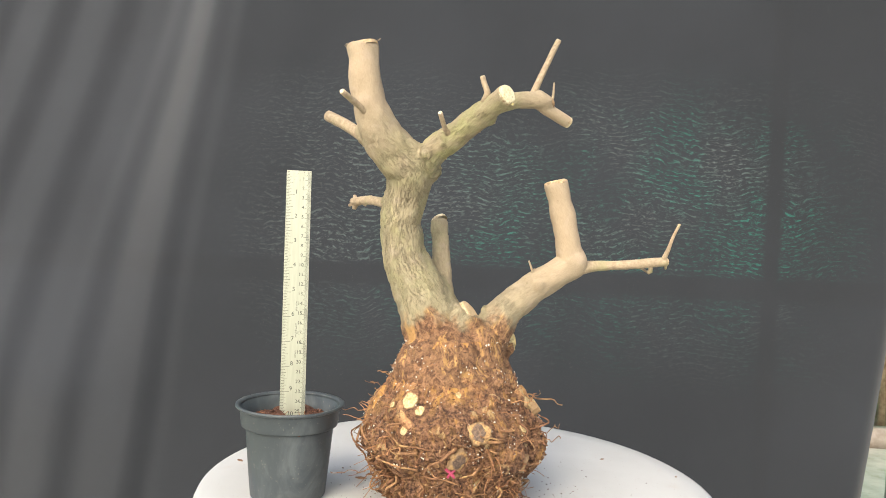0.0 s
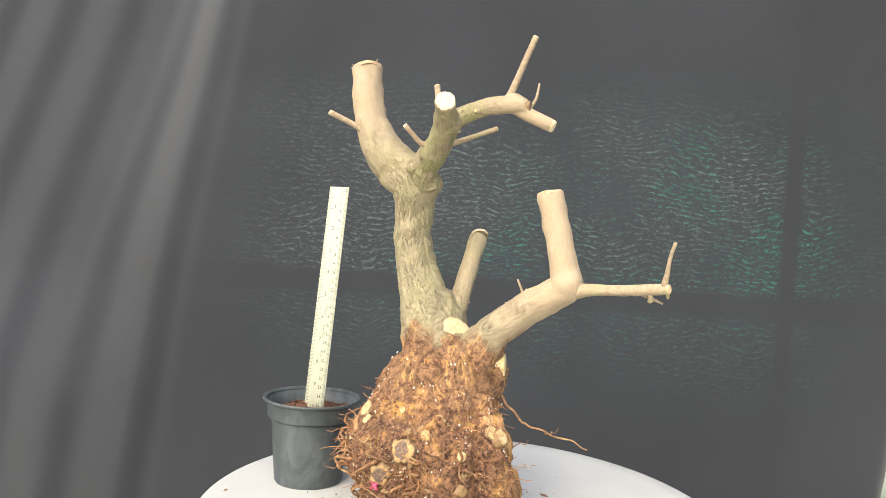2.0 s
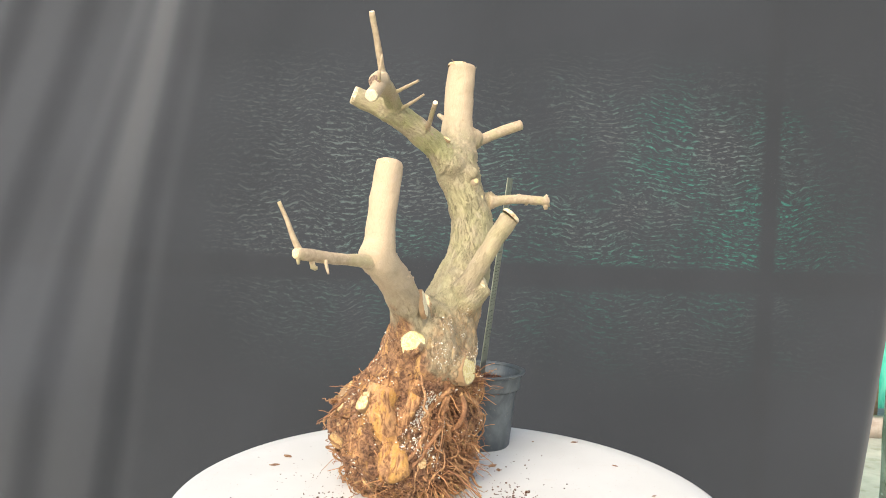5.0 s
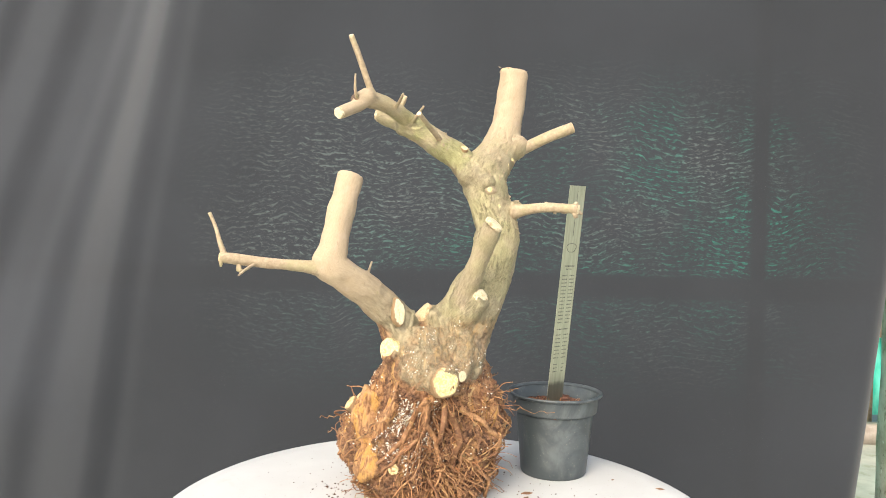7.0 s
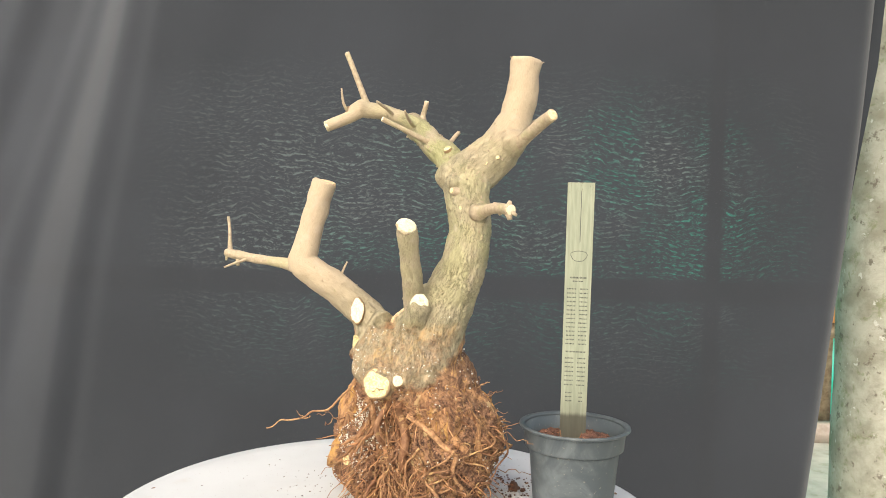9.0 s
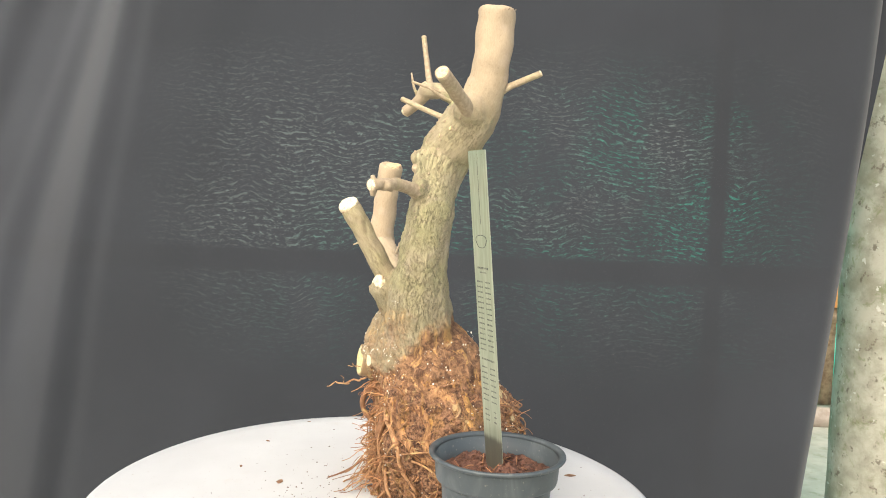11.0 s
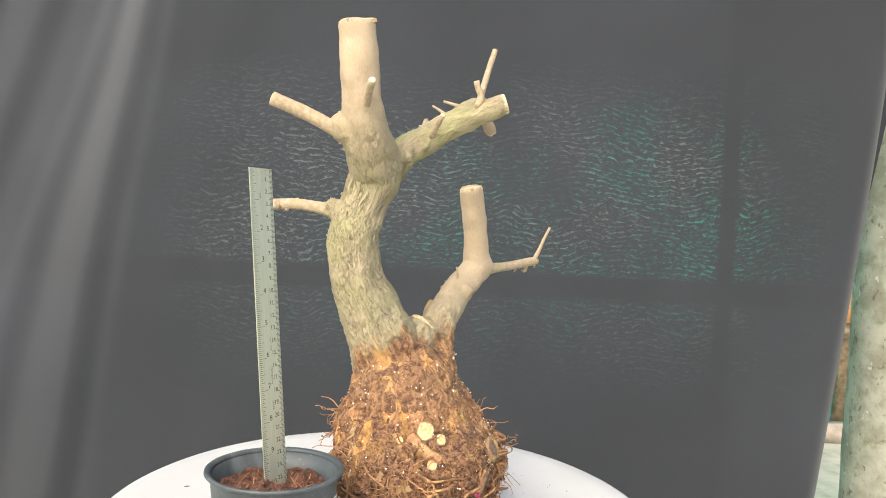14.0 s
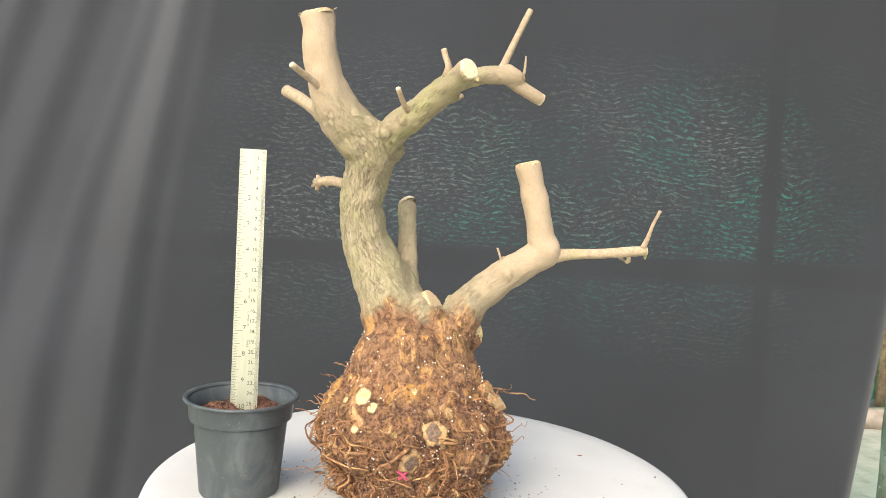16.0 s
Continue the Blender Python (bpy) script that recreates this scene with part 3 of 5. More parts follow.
# heights and, round the root mass, how far its flanks stand out from its leaning middle line, a row every 30 degrees from -180
BALL_Z = (0.0, 0.03, 0.06, 0.09, 0.115, 0.14, 0.16, 0.178)
BALL_R = (
    (0.081, 0.097, 0.108, 0.103, 0.082, 0.066, 0.058, 0.053),
    (0.074, 0.088, 0.107, 0.097, 0.083, 0.072, 0.061, 0.052),
    (0.068, 0.078, 0.098, 0.097, 0.082, 0.064, 0.058, 0.049),
    (0.067, 0.073, 0.085, 0.084, 0.065, 0.051, 0.050, 0.043),
    (0.056, 0.069, 0.078, 0.071, 0.055, 0.042, 0.043, 0.041),
    (0.049, 0.059, 0.075, 0.070, 0.056, 0.042, 0.045, 0.047),
    (0.043, 0.060, 0.070, 0.060, 0.051, 0.043, 0.049, 0.052),
    (0.046, 0.058, 0.058, 0.050, 0.043, 0.044, 0.045, 0.046),
    (0.050, 0.051, 0.050, 0.048, 0.047, 0.047, 0.039, 0.034),
    (0.045, 0.047, 0.045, 0.043, 0.049, 0.049, 0.037, 0.032),
    (0.052, 0.055, 0.055, 0.051, 0.053, 0.055, 0.043, 0.035),
    (0.067, 0.081, 0.085, 0.083, 0.072, 0.059, 0.050, 0.049),
)
# knobs and hollows: bearing, height, their spreads, rise
BULGES = ((32, 0.034, 20, 0.026, 0.010), (56, 0.086, 18, 0.018, -0.012), (-10, 0.066, 12, 0.050, 0.008), (-31, 0.076, 6, 0.042, -0.013),
          (13, 0.082, 7, 0.030, -0.009), (-60, 0.070, 15, 0.028, 0.006), (-84, 0.052, 8, 0.020, -0.006), (140, 0.098, 14, 0.020, 0.006),
          (165, 0.050, 9, 0.030, -0.006), (100, 0.096, 15, 0.014, -0.011), (82, 0.040, 7, 0.030, -0.007), (120, 0.060, 7, 0.030, -0.006),
          (-125, 0.112, 16, 0.012, -0.004), (-150, 0.040, 10, 0.02, -0.005))


def ball_axis(z):
    f = min(1.0, max(0.0, (z - 0.08) / 0.10))
    return Vector((0.002 - 0.010 * f, -0.042 + 0.016 * f))


def ball_radius(az, z):
    az = (az + 180) % 360 - 180
    i = int((az + 180) // 30) % 12
    t = ((az + 180) % 30) / 30
    p = [BALL_R[(i + k) % 12] for k in (-1, 0, 1, 2)]
    row = [0.5 * (2 * b + (c - a) * t + (2 * a - 5 * b + 4 * c - d) * t * t + (3 * b - a - 3 * c + d) * t ** 3) for a, b, c, d in zip(*p)]
    return float(np.interp(z, BALL_Z, row))


def ball_point(az, z, out=0.0):
    """A place on the root mass, with its lumps."""
    r = 0.5 * ball_radius(az, z) + 0.25 * (ball_radius(az, max(0.0, z - 0.008)) + ball_radius(az, z + 0.008))
    a = radians(az)
    m = ball_axis(z)
    p = Vector((m.x + r * math.cos(a), m.y + r * math.sin(a), z))
    lump = 0.0065 * noise.noise(p * 38) + 0.0042 * noise.noise(p * 95) + 0.0018 * noise.noise(p * 240)
    # worn ridges that wind down from the collar
    k = max(0.0, min(1.0, (z - 0.09) / 0.05))
    ridge = abs(math.sin(radians(az) * 5 + z * 46 + 2.2 * noise.noise(p * 22)))
    lump += k * 0.0020 * (ridge - 0.5)
    for a0, z0, wa, wz, h in BULGES:
        da = (az - a0 + 180) % 360 - 180
        lump += h * math.exp(-(da / wa) ** 2 - ((z - z0) / wz) ** 2)
    r = max(0.003, r + lump * min(1.0, 0.35 + (0.2 - z) * 8) + out)
    return Vector((m.x + r * math.cos(a), m.y + r * math.sin(a), z))


def ball_normal(az, z):
    p = ball_point(az, z)
    du = ball_point(az + 4, z) - ball_point(az - 4, z)
    dv = ball_point(az, min(z + 0.006, 0.19)) - ball_point(az, max(z - 0.006, 0.0))
    return du.cross(dv).normalized()


def disc_on(name, at, way, r, material, parent, label="", oval=1.0, thick=0.0025, ragged=0.12, worn=1.0):
    """A sawn face: a slightly domed disc with an uneven outline, lying across way."""
    bm = bmesh.new()
    n = Vector(way).normalized()
    a = n.orthogonal().normalized()
    if abs(n.z) < 0.95:
        a = Vector((0, 0, 1)).cross(n).normalized()
    b = n.cross(a)
    seed = random.random() * 50
    rings = []
    for f, h in ((1.0, -thick), (0.96, -0.0007), (0.86, 0.0000), (0.70, 0.0002), (0.4, 0.0003), (0.12, 0.0001)):
        ring = []
        for i in range(44):
            w = 2 * math.pi * i / 44
            q = Vector((math.cos(w) + seed, math.sin(w), 0))
            rr = r * f * (1 + ragged * (noise.noise(q * 1.3) + 0.4 * noise.noise(q * 4)))
            ring.append(bm.verts.new(Vector(at) + (a * math.cos(w) + b * math.sin(w) * oval) * rr + n * h))
        rings.append(ring)
    for p, q in zip(rings, rings[1:]):
        for i in range(44):
            j = (i + 1) % 44
            bm.faces.new((p[i], p[j], q[j], q[i]))
    bm.faces.new(rings[-1])
    ob = part(name, bm, material, parent, label, smooth=False)
    rim = ob.data.attributes.new("rim", "FLOAT", "POINT")
    rim.data.foreach_set("value", np.repeat(np.array((1.0, 0.8, 0.44, 0.12, 0.0, 0.0), dtype=np.float32) * worn, 44))
    return ob


# limbs of the stump: place, radius, and how pale, mossy and earth-stained the bark is
BOUGHS = (
    ("trunk", ((-0.020, -0.030, 0.120), 0.040, 0, 0, 1), ((-0.033, -0.025, 0.165), 0.035, 0, 0, 0.9), ((-0.050, -0.0185, 0.2038), 0.0295, 0, 0.25, 0.15),
     ((-0.0695, -0.0170, 0.2437), 0.0255, 0, 0.45, 0), ((-0.0763, -0.0210, 0.2816), 0.0232, 0, 0.5, 0), ((-0.0700, -0.0290, 0.3139), 0.0235, 0.1, 0.35, 0),
     ((-0.0690, -0.0375, 0.3379), 0.0252, 0.2, 0.3, 0), ((-0.0950, -0.0490, 0.3640), 0.0215, 0.45, 0.2, 0), ((-0.1105, -0.0575, 0.3977), 0.0166, 0.9, 0, 0),
     ((-0.1165, -0.0590, 0.428), 0.0160, 1, 0, 0), ((-0.1196, -0.0591, 0.4566), 0.0157, 1, 0, 0)),
    ("upper_limb", ((-0.066, -0.036, 0.325), 0.016, 0.2, 0.3, 0), ((-0.0445, -0.0465, 0.3570), 0.0138, 0.2, 0.8, 0), ((-0.0209, -0.0578, 0.3735), 0.0130, 0.3, 0.8, 0),
     ((-0.0015, -0.0750, 0.3890), 0.0120, 0.3, 0.8, 0), ((0.0115, -0.094, 0.399), 0.0105, 0.4, 0.5, 0), ((0.0204, -0.1087, 0.4057), 0.0095, 0.4, 0.5, 0)),
    ("outer_limb", ((-0.002, -0.0737, 0.392), 0.0095, 0.4, 0.7, 0), ((0.018, -0.0660, 0.4025), 0.0082, 0.4, 0.6, 0), ((0.0367, -0.0600, 0.409), 0.0078, 0.6, 0.3, 0),
     ((0.0603, -0.0527, 0.4106), 0.0090, 0.8, 0, 0), ((0.0690, -0.0500, 0.409), 0.0075, 0.8, 0, 0)),
    ("forked_stub", ((0.058, -0.052, 0.409), 0.0070, 0.8, 0, 0), ((0.074, -0.0455, 0.4005), 0.0064, 0.9, 0, 0), ((0.0918, -0.0383, 0.3922), 0.0060, 0.9, 0, 0)),
    ("side_limb", ((0.012, -0.0320, 0.150), 0.026, 0, 0, 1), ((0.0374, -0.0276, 0.1937), 0.0168, 0.2, 0, 0.45), ((0.0666, -0.0200, 0.2177), 0.0160, 0.7, 0, 0.1),
     ((0.0900, -0.0175, 0.233), 0.0155, 0.9, 0, 0), ((0.1075, -0.0168, 0.2440), 0.0154, 0.9, 0, 0), ((0.1030, -0.0175, 0.262), 0.0135, 1, 0, 0),
     ((0.0974, -0.0186, 0.2875), 0.0130, 1, 0, 0), ((0.0859, -0.0206, 0.3299), 0.0126, 1, 0, 0)),
    ("back_stub", ((-0.030, -0.008, 0.195), 0.013, 0.1, 0.3, 0.1), ((-0.0286, 0.0056, 0.2157), 0.0105, 0.3, 0.4, 0), ((-0.0315, 0.0255, 0.250), 0.0095, 0.5, 0.3, 0),
     ((-0.0347, 0.0458, 0.2835), 0.0094, 0.5, 0.3, 0)),
    ("root_crown", ((-0.024, -0.022, 0.105), 0.018, 0, 0.1, 0.5), ((-0.026, -0.018, 0.150), 0.032, 0, 0.05, 0.2), ((-0.034, -0.016, 0.190), 0.024, 0, 0.3, 0.1), ((-0.044, -0.015, 0.215), 0.019, 0, 0.3, 0)),
    ("sawn_root", ((-0.001, -0.014, 0.139), 0.024, 0, 0, 0.3), ((0.001, 0.006, 0.134), 0.0190, 0, 0, 0.3), ((0.0016, 0.0195, 0.1315), 0.0164, 0, 0.1, 0.2)),
    ("side_crown", ((0.008, -0.020, 0.105), 0.018, 0, 0.1, 0.5), ((0.010, -0.016, 0.145), 0.033, 0, 0.05, 0.2), ((0.006, -0.020, 0.178), 0.024, 0, 0.2, 0.2)),
    ("front_knob", ((0.006, -0.036, 0.115), 0.036, 0, 0, 1), ((0.006, -0.037, 0.155), 0.029, 0, 0, 1), ((-0.0080, -0.0365, 0.1805), 0.0160, 0, 0, 0.6)),
    ("notch_lip", ((-0.024, -0.034, 0.160), 0.026, 0, 0, 1), ((-0.0010, -0.0380, 0.1898), 0.0178, 0, 0.1, 0.4)),
    ("burl", ((-0.030, 0.000, 0.19), 0.014, 0, 0.4, 0), ((-0.0393, 0.0170, 0.2115), 0.0098, 0, 0.4, 0)),
    ("low_burl", ((0.02, -0.022, 0.15), 0.016, 0, 0, 0.8), ((0.0425, -0.0165, 0.1594), 0.0125, 0, 0, 0.6)),
)
CUTS = (
    # sawn ends: place, direction, radius, material, oval
    ((-0.1196, -0.0591, 0.4568), (-0.25, 0.05, 1.0), 0.0156, "tan", 1.0),
    ((0.0204, -0.1087, 0.4057), (0.55, -0.72, 0.32), 0.0096, "pale", 1.0),
    ((0.0918, -0.0383, 0.3922), (0.85, 0.30, -0.38), 0.0060, "pale", 1.0),
    ((0.0859, -0.0206, 0.3301), (-0.22, 0.10, 1.0), 0.0124, "tan", 1.0),
    ((-0.0350, 0.0475, 0.2858), (-0.45, 0.50, 0.74), 0.0094, "pale", 1.08),
    ((0.0004, -0.0383, 0.1908), (0.76, -0.20, 0.62), 0.0168, "tan", 0.9),
    ((-0.0395, 0.0195, 0.2123), (-0.30, 0.92, 0.25), 0.0090, "pale", 1.1),
    ((0.0440, -0.0155, 0.1594), (0.88, 0.45, 0.05), 0.0122, "yellow", 1.05),
)


def build_stump():
    st = thing("tree_stump", "bare sawn tree stump, grey-brown bark, earthy root ball", "tree stump")
    # the wood: limbs grown together into one skin
    bm = bmesh.new()
    for n, (_, *nodes) in enumerate(BOUGHS):
        tube(bm, [(q[0], q[1]) for q in nodes], 20, 0.004, 0.05, seed=n * 3.7)
    # swellings where limbs meet and old knots
    for p, r in (((-0.082, -0.040, 0.350), 0.021), ((-0.050, -0.030, 0.338), 0.014), ((0.107, -0.0172, 0.246), 0.0165), ((-0.089, -0.006, 0.302), 0.009),
                 ((0.004, -0.078, 0.391), 0.012), ((0.058, -0.0515, 0.4125), 0.0095), ((-0.112, -0.042, 0.372), 0.015)):
        bmesh.ops.create_icosphere(bm, subdivisions=3, radius=r, matrix=Matrix.Translation(p))
    for p, r in (((-0.052, -0.058, 0.352), 0.006), ((-0.030, -0.047, 0.372), 0.006), ((-0.012, -0.075, 0.381), 0.006), ((-0.036, -0.062, 0.364), 0.006),
                 ((-0.088, -0.056, 0.352), 0.008), ((-0.060, -0.012, 0.330), 0.008), ((0.070, -0.033, 0.222), 0.007), ((0.052, -0.012, 0.208), 0.007)):
        bmesh.ops.create_icosphere(bm, subdivisions=3, radius=r, matrix=Matrix.Translation(p))
    # the upper root mass runs into the collar
    rings = [[bm.verts.new(ball_point(-180 + 3 * i, 0.100 + 0.078 * j / 25, 0.0008 - 0.008 * max(0.0, 1 - j / 11) - 0.018 * max(0.0, (j - 15) / 10) ** 2)) for i in range(120)] for j in range(26)]
    for p, q in zip(rings, rings[1:]):
        for i in range(120):
            k = (i + 1) % 120
            bm.faces.new((p[i], p[k], q[k], q[i]))
    bm.faces.new(rings[0][::-1])
    bm.faces.new(rings[-1])
    tmp = part("skin", bm, BARK)
    rm = tmp.modifiers.new("grow", "REMESH")
    rm.mode, rm.voxel_size = "VOXEL", 0.0016
    sm = tmp.modifiers.new("ease", "SMOOTH")
    sm.iterations, sm.factor = 7, 0.6
    bpy.context.view_layer.update()
    me = bpy.data.meshes.new_from_object(tmp.evaluated_get(bpy.context.evaluated_depsgraph_get()))
    bpy.data.objects.remove(tmp)
    segs, ways, runs = [], [], []
    for _, *nodes in BOUGHS:
        p = [Vector(q[0]) for q in nodes]
        turn = [(p[min(i + 1, len(p) - 1)] - p[max(i - 1, 0)]).normalized() for i in range(len(p))]
        for i in range(len(p) - 1):
            segs.append((nodes[i], nodes[i + 1]))
            ways.append((turn[i], turn[i + 1]))
            run = sum((p[k + 1] - p[k]).length for k in range(i))
            runs.append((run, (p[i + 1] - p[i]).length, (p[-1] - p[0]).normalized()))
    A = np.array([s[0][0] for s in segs])
    B = np.array([s[1][0] for s in segs])
    VA = np.array([(s[0][1], *s[0][2:]) for s in segs])
    VB = np.array([(s[1][1], *s[1][2:]) for s in segs])
    co = np.empty(len(me.vertices) * 3)
    me.vertices.foreach_get("co", co)
    co = co.reshape(-1, 3)
    no = np.empty(len(co) * 3)
    me.vertex_normals.foreach_get("vector", no)
    no = no.reshape(-1, 3)
    AB = B - A
    best, val, wayz = np.full(len(co), 9.0), np.zeros((len(co), 4)), np.zeros((len(co), 3))
    mid, own, chord = np.zeros((len(co), 3)), np.zeros(len(co)), np.zeros((len(co), 3))
    for i in range(len(A)):
        t = np.clip(((co - A[i]) @ AB[i]) / (AB[i] @ AB[i]), 0, 1)
        v = VA[i] + t[:, None] * (VB[i] - VA[i])
        d = np.linalg.norm(co - A[i] - t[:, None] * AB[i], axis=1) - v[:, 0]
        m = d < best
        best[m], val[m] = d[m], v[m]
        way = np.array(ways[i][0]) + t[:, None] * (np.array(ways[i][1]) - np.array(ways[i][0]))
        chord[m] = ((runs[i][0] + t * runs[i][1])[:, None] * np.array(runs[i][2]))[m]
        wayz[m] = (way / np.linalg.norm(way, axis=1)[:, None])[m]
        mid[m], own[m] = (A[i] + t[:, None] * AB[i])[m], float(i < len(BOUGHS[0]) - 1)
    # undo the shrinking, and stain the bark where it was under earth: lower at the back
    co = co - no * (np.minimum(best, 0.0) * np.clip((best + 0.007) / 0.005, 0, 1))[:, None] * 0.9
    # the trunk's section is oval
    w = own * np.clip((co[:, 2] - 0.20) / 0.03, 0, 1) * np.clip((0.335 - co[:, 2]) / 0.05, 0, 1)
    for deg, f in ((41, -0.17), (131, 0.10)):
        d = np.array([math.cos(radians(deg)), math.sin(radians(deg)), 0.0])
        co = co + (w * f * ((co - mid) @ d))[:, None] * d
    # and flattened on two flanks
    for deg, cut, z0, z1 in ((-55, 0.0062, 0.20, 0.365), (-128, 0.0035, 0.28, 0.375), (125, 0.0030, 0.20, 0.275)):
        d = np.array([math.cos(radians(deg)), math.sin(radians(deg)), 0.0])
        w = own * np.clip((co[:, 2] - z0) / 0.04, 0, 1) * np.clip((z1 - co[:, 2]) / 0.06, 0, 1)
        co = co - (w * cut * np.clip(((co - mid) @ d) / 0.021, 0, 1) ** 2.2)[:, None] * d
    line = 0.184 - 0.060 * np.clip((co[:, 1] + 0.022) / 0.03, 0, 1) - 0.018 * np.clip((-0.055 - co[:, 0]) / 0.02, 0, 1)
    rag = np.array([noise.noise(Vector(p) * 55) + 0.5 * noise.noise(Vector(p) * 130) for p in co])
    val[:, 3] = np.clip((line + 0.020 + 0.016 * rag - co[:, 2]) / 0.042, 0, 1)
    back = np.clip((co[:, 1] + 0.02) / 0.02, 0, 1) * np.clip((0.205 - co[:, 2]) / 0.02, 0, 1)
    val[:, 3] = np.maximum(val[:, 3], back * 0.36)
    grow = np.empty_like(co)
    out = np.empty_like(co)
    for i, p in enumerate(co):
        v, w = Vector(p), Vector(wayz[i])
        q = Vector(p - mid[i])
        q = q - w * (q.dot(w) * 0.75) + Vector(chord[i]) * 0.25
        grow[i] = q
        crack = noise.noise(q * 340) * 0.6 + noise.noise(q * 700 + Vector((7, 3, 1))) * 0.4
        amp = (0.0010 - 0.0008 * val[i, 1]) * min(1.0, val[i, 0] / 0.012)
        low = max(0.0, min(1.0, (0.205 - p[2]) / 0.02))
        wind = abs(math.sin(math.atan2(p[1] + 0.035, p[0]) * 6 + p[2] * 60 + 2.5 * noise.noise(v * 26))) - 0.5
        low2 = low * val[i, 3]
        bulk = low2 * 0.0013 * wind + (0.0018 * noise.noise(v * 60) + (1 - 0.7 * val[i, 1]) * (0.0006 * noise.noise(v * 125) + 0.0006 * noise.noise(v * 260))) * min(1.0, val[i, 0] / 0.015) + low * (0.0014 * noise.noise(v * 85) + 0.0007 * noise.noise(v * 210))
        out[i] = p + no[i] * (amp * (-abs(crack) * 2.0 + 0.5) + bulk)
    me.vertices.foreach_set("co", out.ravel())
    for k, key in enumerate(("tan", "moss", "brown")):
        at = me.attributes.new(key, "FLOAT", "POINT")
        at.data.foreach_set("value", val[:, k + 1].astype(np.float32))
    at = me.attributes.new("grow", "FLOAT_VECTOR", "POINT")
    at.data.foreach_set("vector", grow.astype(np.float32).ravel())
    me.materials.clear()
    me.materials.append(BARK)
    me.shade_smooth()
    wood = new("trunk", me)
    wood.parent = st
    tagged(wood, label="grey-brown fissured bark of trunk and limbs")

    mats = {"tan": SAWN_TAN, "pale": SAWN, "yellow": SAWN_YELLOW}
    for at, way, r, m, oval in CUTS:
        w = Vector(way).normalized()
        disc_on("sawn_face", Vector(at) + w * (0.0016 if r > 0.012 else 0.0027 if at[2] > 0.25 else 0.0010), w, r * (0.995 if at[2] > 0.25 else 1.0), mats[m], st, "pale freshly sawn wood", oval, 0.008 if at[2] < 0.2 else 0.004, 0.12, 0.45)
    bm = bmesh.new()
    for k in range(8):
        g = random.random() * 6.283
        p = Vector((-0.1196 + 0.0152 * math.cos(g), -0.0591 + 0.0152 * math.sin(g), 0.4575 + 0.004 * math.cos(g)))
        d = Vector((math.cos(g) * random.uniform(0.2, 1.2), math.sin(g) * random.uniform(0.2, 1.2), random.uniform(0.2, 1))).normalized()
        ln = random.uniform(0.002, 0.004)
        tube(bm, [(p, 0.0004), (p + d * ln * 0.5, 0.0003), (p + d * ln, 0.0001)], 4, 0.004)
    tagged(part("torn_fibre", bm, TWIG, st, "torn wood fibres at the cut"), kind="stuff")
    # long pruning scar at the foot of the side limb
    disc_on("pruning_scar", Vector((0.0378, -0.0066, 0.1985)), (-0.26, 0.94, 0.2), 0.0075, SAWN, st, "pale oval pruning scar", 1.9, 0.005)
    disc_on("pruning_scar", Vector((0.0215, -0.0300, 0.1855)), (-0.50, -0.25, 0.83), 0.006, SAWN, st, "pale oval pruning scar", 1.3, 0.004)
    disc_on("pruning_scar", Vector((-0.0455, -0.0345, 0.3665)), (0.1, 0.5, 0.8), 0.004, SAWN_YELLOW, st, "pale oval pruning scar", 1.3, 0.003)
    disc_on("pruning_scar", Vector((0.078, -0.0335, 0.2215)), (-0.1, -0.97, -0.1), 0.0045, SAWN_YELLOW, st, "pale oval pruning scar", 1.2, 0.003)
    disc_on("hollow", Vector((0.0745, -0.0478, 0.4085)), (0.93, 0.2, 0.1), 0.0058, SAWN_DARK, st, "dark hollow stub end", 1.0, 0.003)

    # side stubs and twigs: nodes and radii, sawn end
    def stub(name, pts, label="", cut=SAWN, seg=10):
        bm = bmesh.new()
        tube(bm, pts, seg, 0.004, 0.12, seed=random.random() * 20)
        ob = part(name, bm, TWIG, st, label)
        if cut:
            a, b = Vector(pts[-2][0]), Vector(pts[-1][0])
            d = (b - a).normalized()
            disc_on("sawn_end", b + d * 0.0004, d, pts[-1][1] * 0.96, cut, ob, "pale sawn end", 1.0, 0.001, 0.12, 0.4)
        return ob

    stub("branch_stub", [((-0.108, -0.042, 0.364), 0.0082), ((-0.1189, -0.0364, 0.3702), 0.0066), ((-0.139, -0.018, 0.3825), 0.0062), ((-0.159, 0.0005, 0.3931), 0.0060)], cut=SAWN_TAN, seg=14)
    stub("twig", [((-0.113, -0.066, 0.388), 0.0040), ((-0.1193, -0.0749, 0.3938), 0.0031), ((-0.1345, -0.0959, 0.4043), 0.0029)])
    stub("twig", [((0.002, -0.091, 0.401), 0.0044), ((0.0037, -0.0954, 0.4096), 0.0032), ((0.0005, -0.0935, 0.418), 0.0028), ((-0.0013, -0.0925, 0.4244), 0.0028)])
    stub("twig", [((-0.030, -0.064, 0.372), 0.0036), ((-0.0341, -0.0711, 0.3745), 0.0026), ((-0.0405, -0.0882, 0.3892), 0.0023)])
    stub("twig", [((-0.022, -0.047, 0.374), 0.0036), ((-0.0150, -0.040, 0.3775), 0.0028), ((0.0179, -0.0136, 0.3946), 0.0026)])
    stub("twig", [((0.052, -0.053, 0.414), 0.0055), ((0.055, -0.0524, 0.4207), 0.0036), ((0.0655, -0.0515, 0.446), 0.0031), ((0.077, -0.0509, 0.4722), 0.0028)])
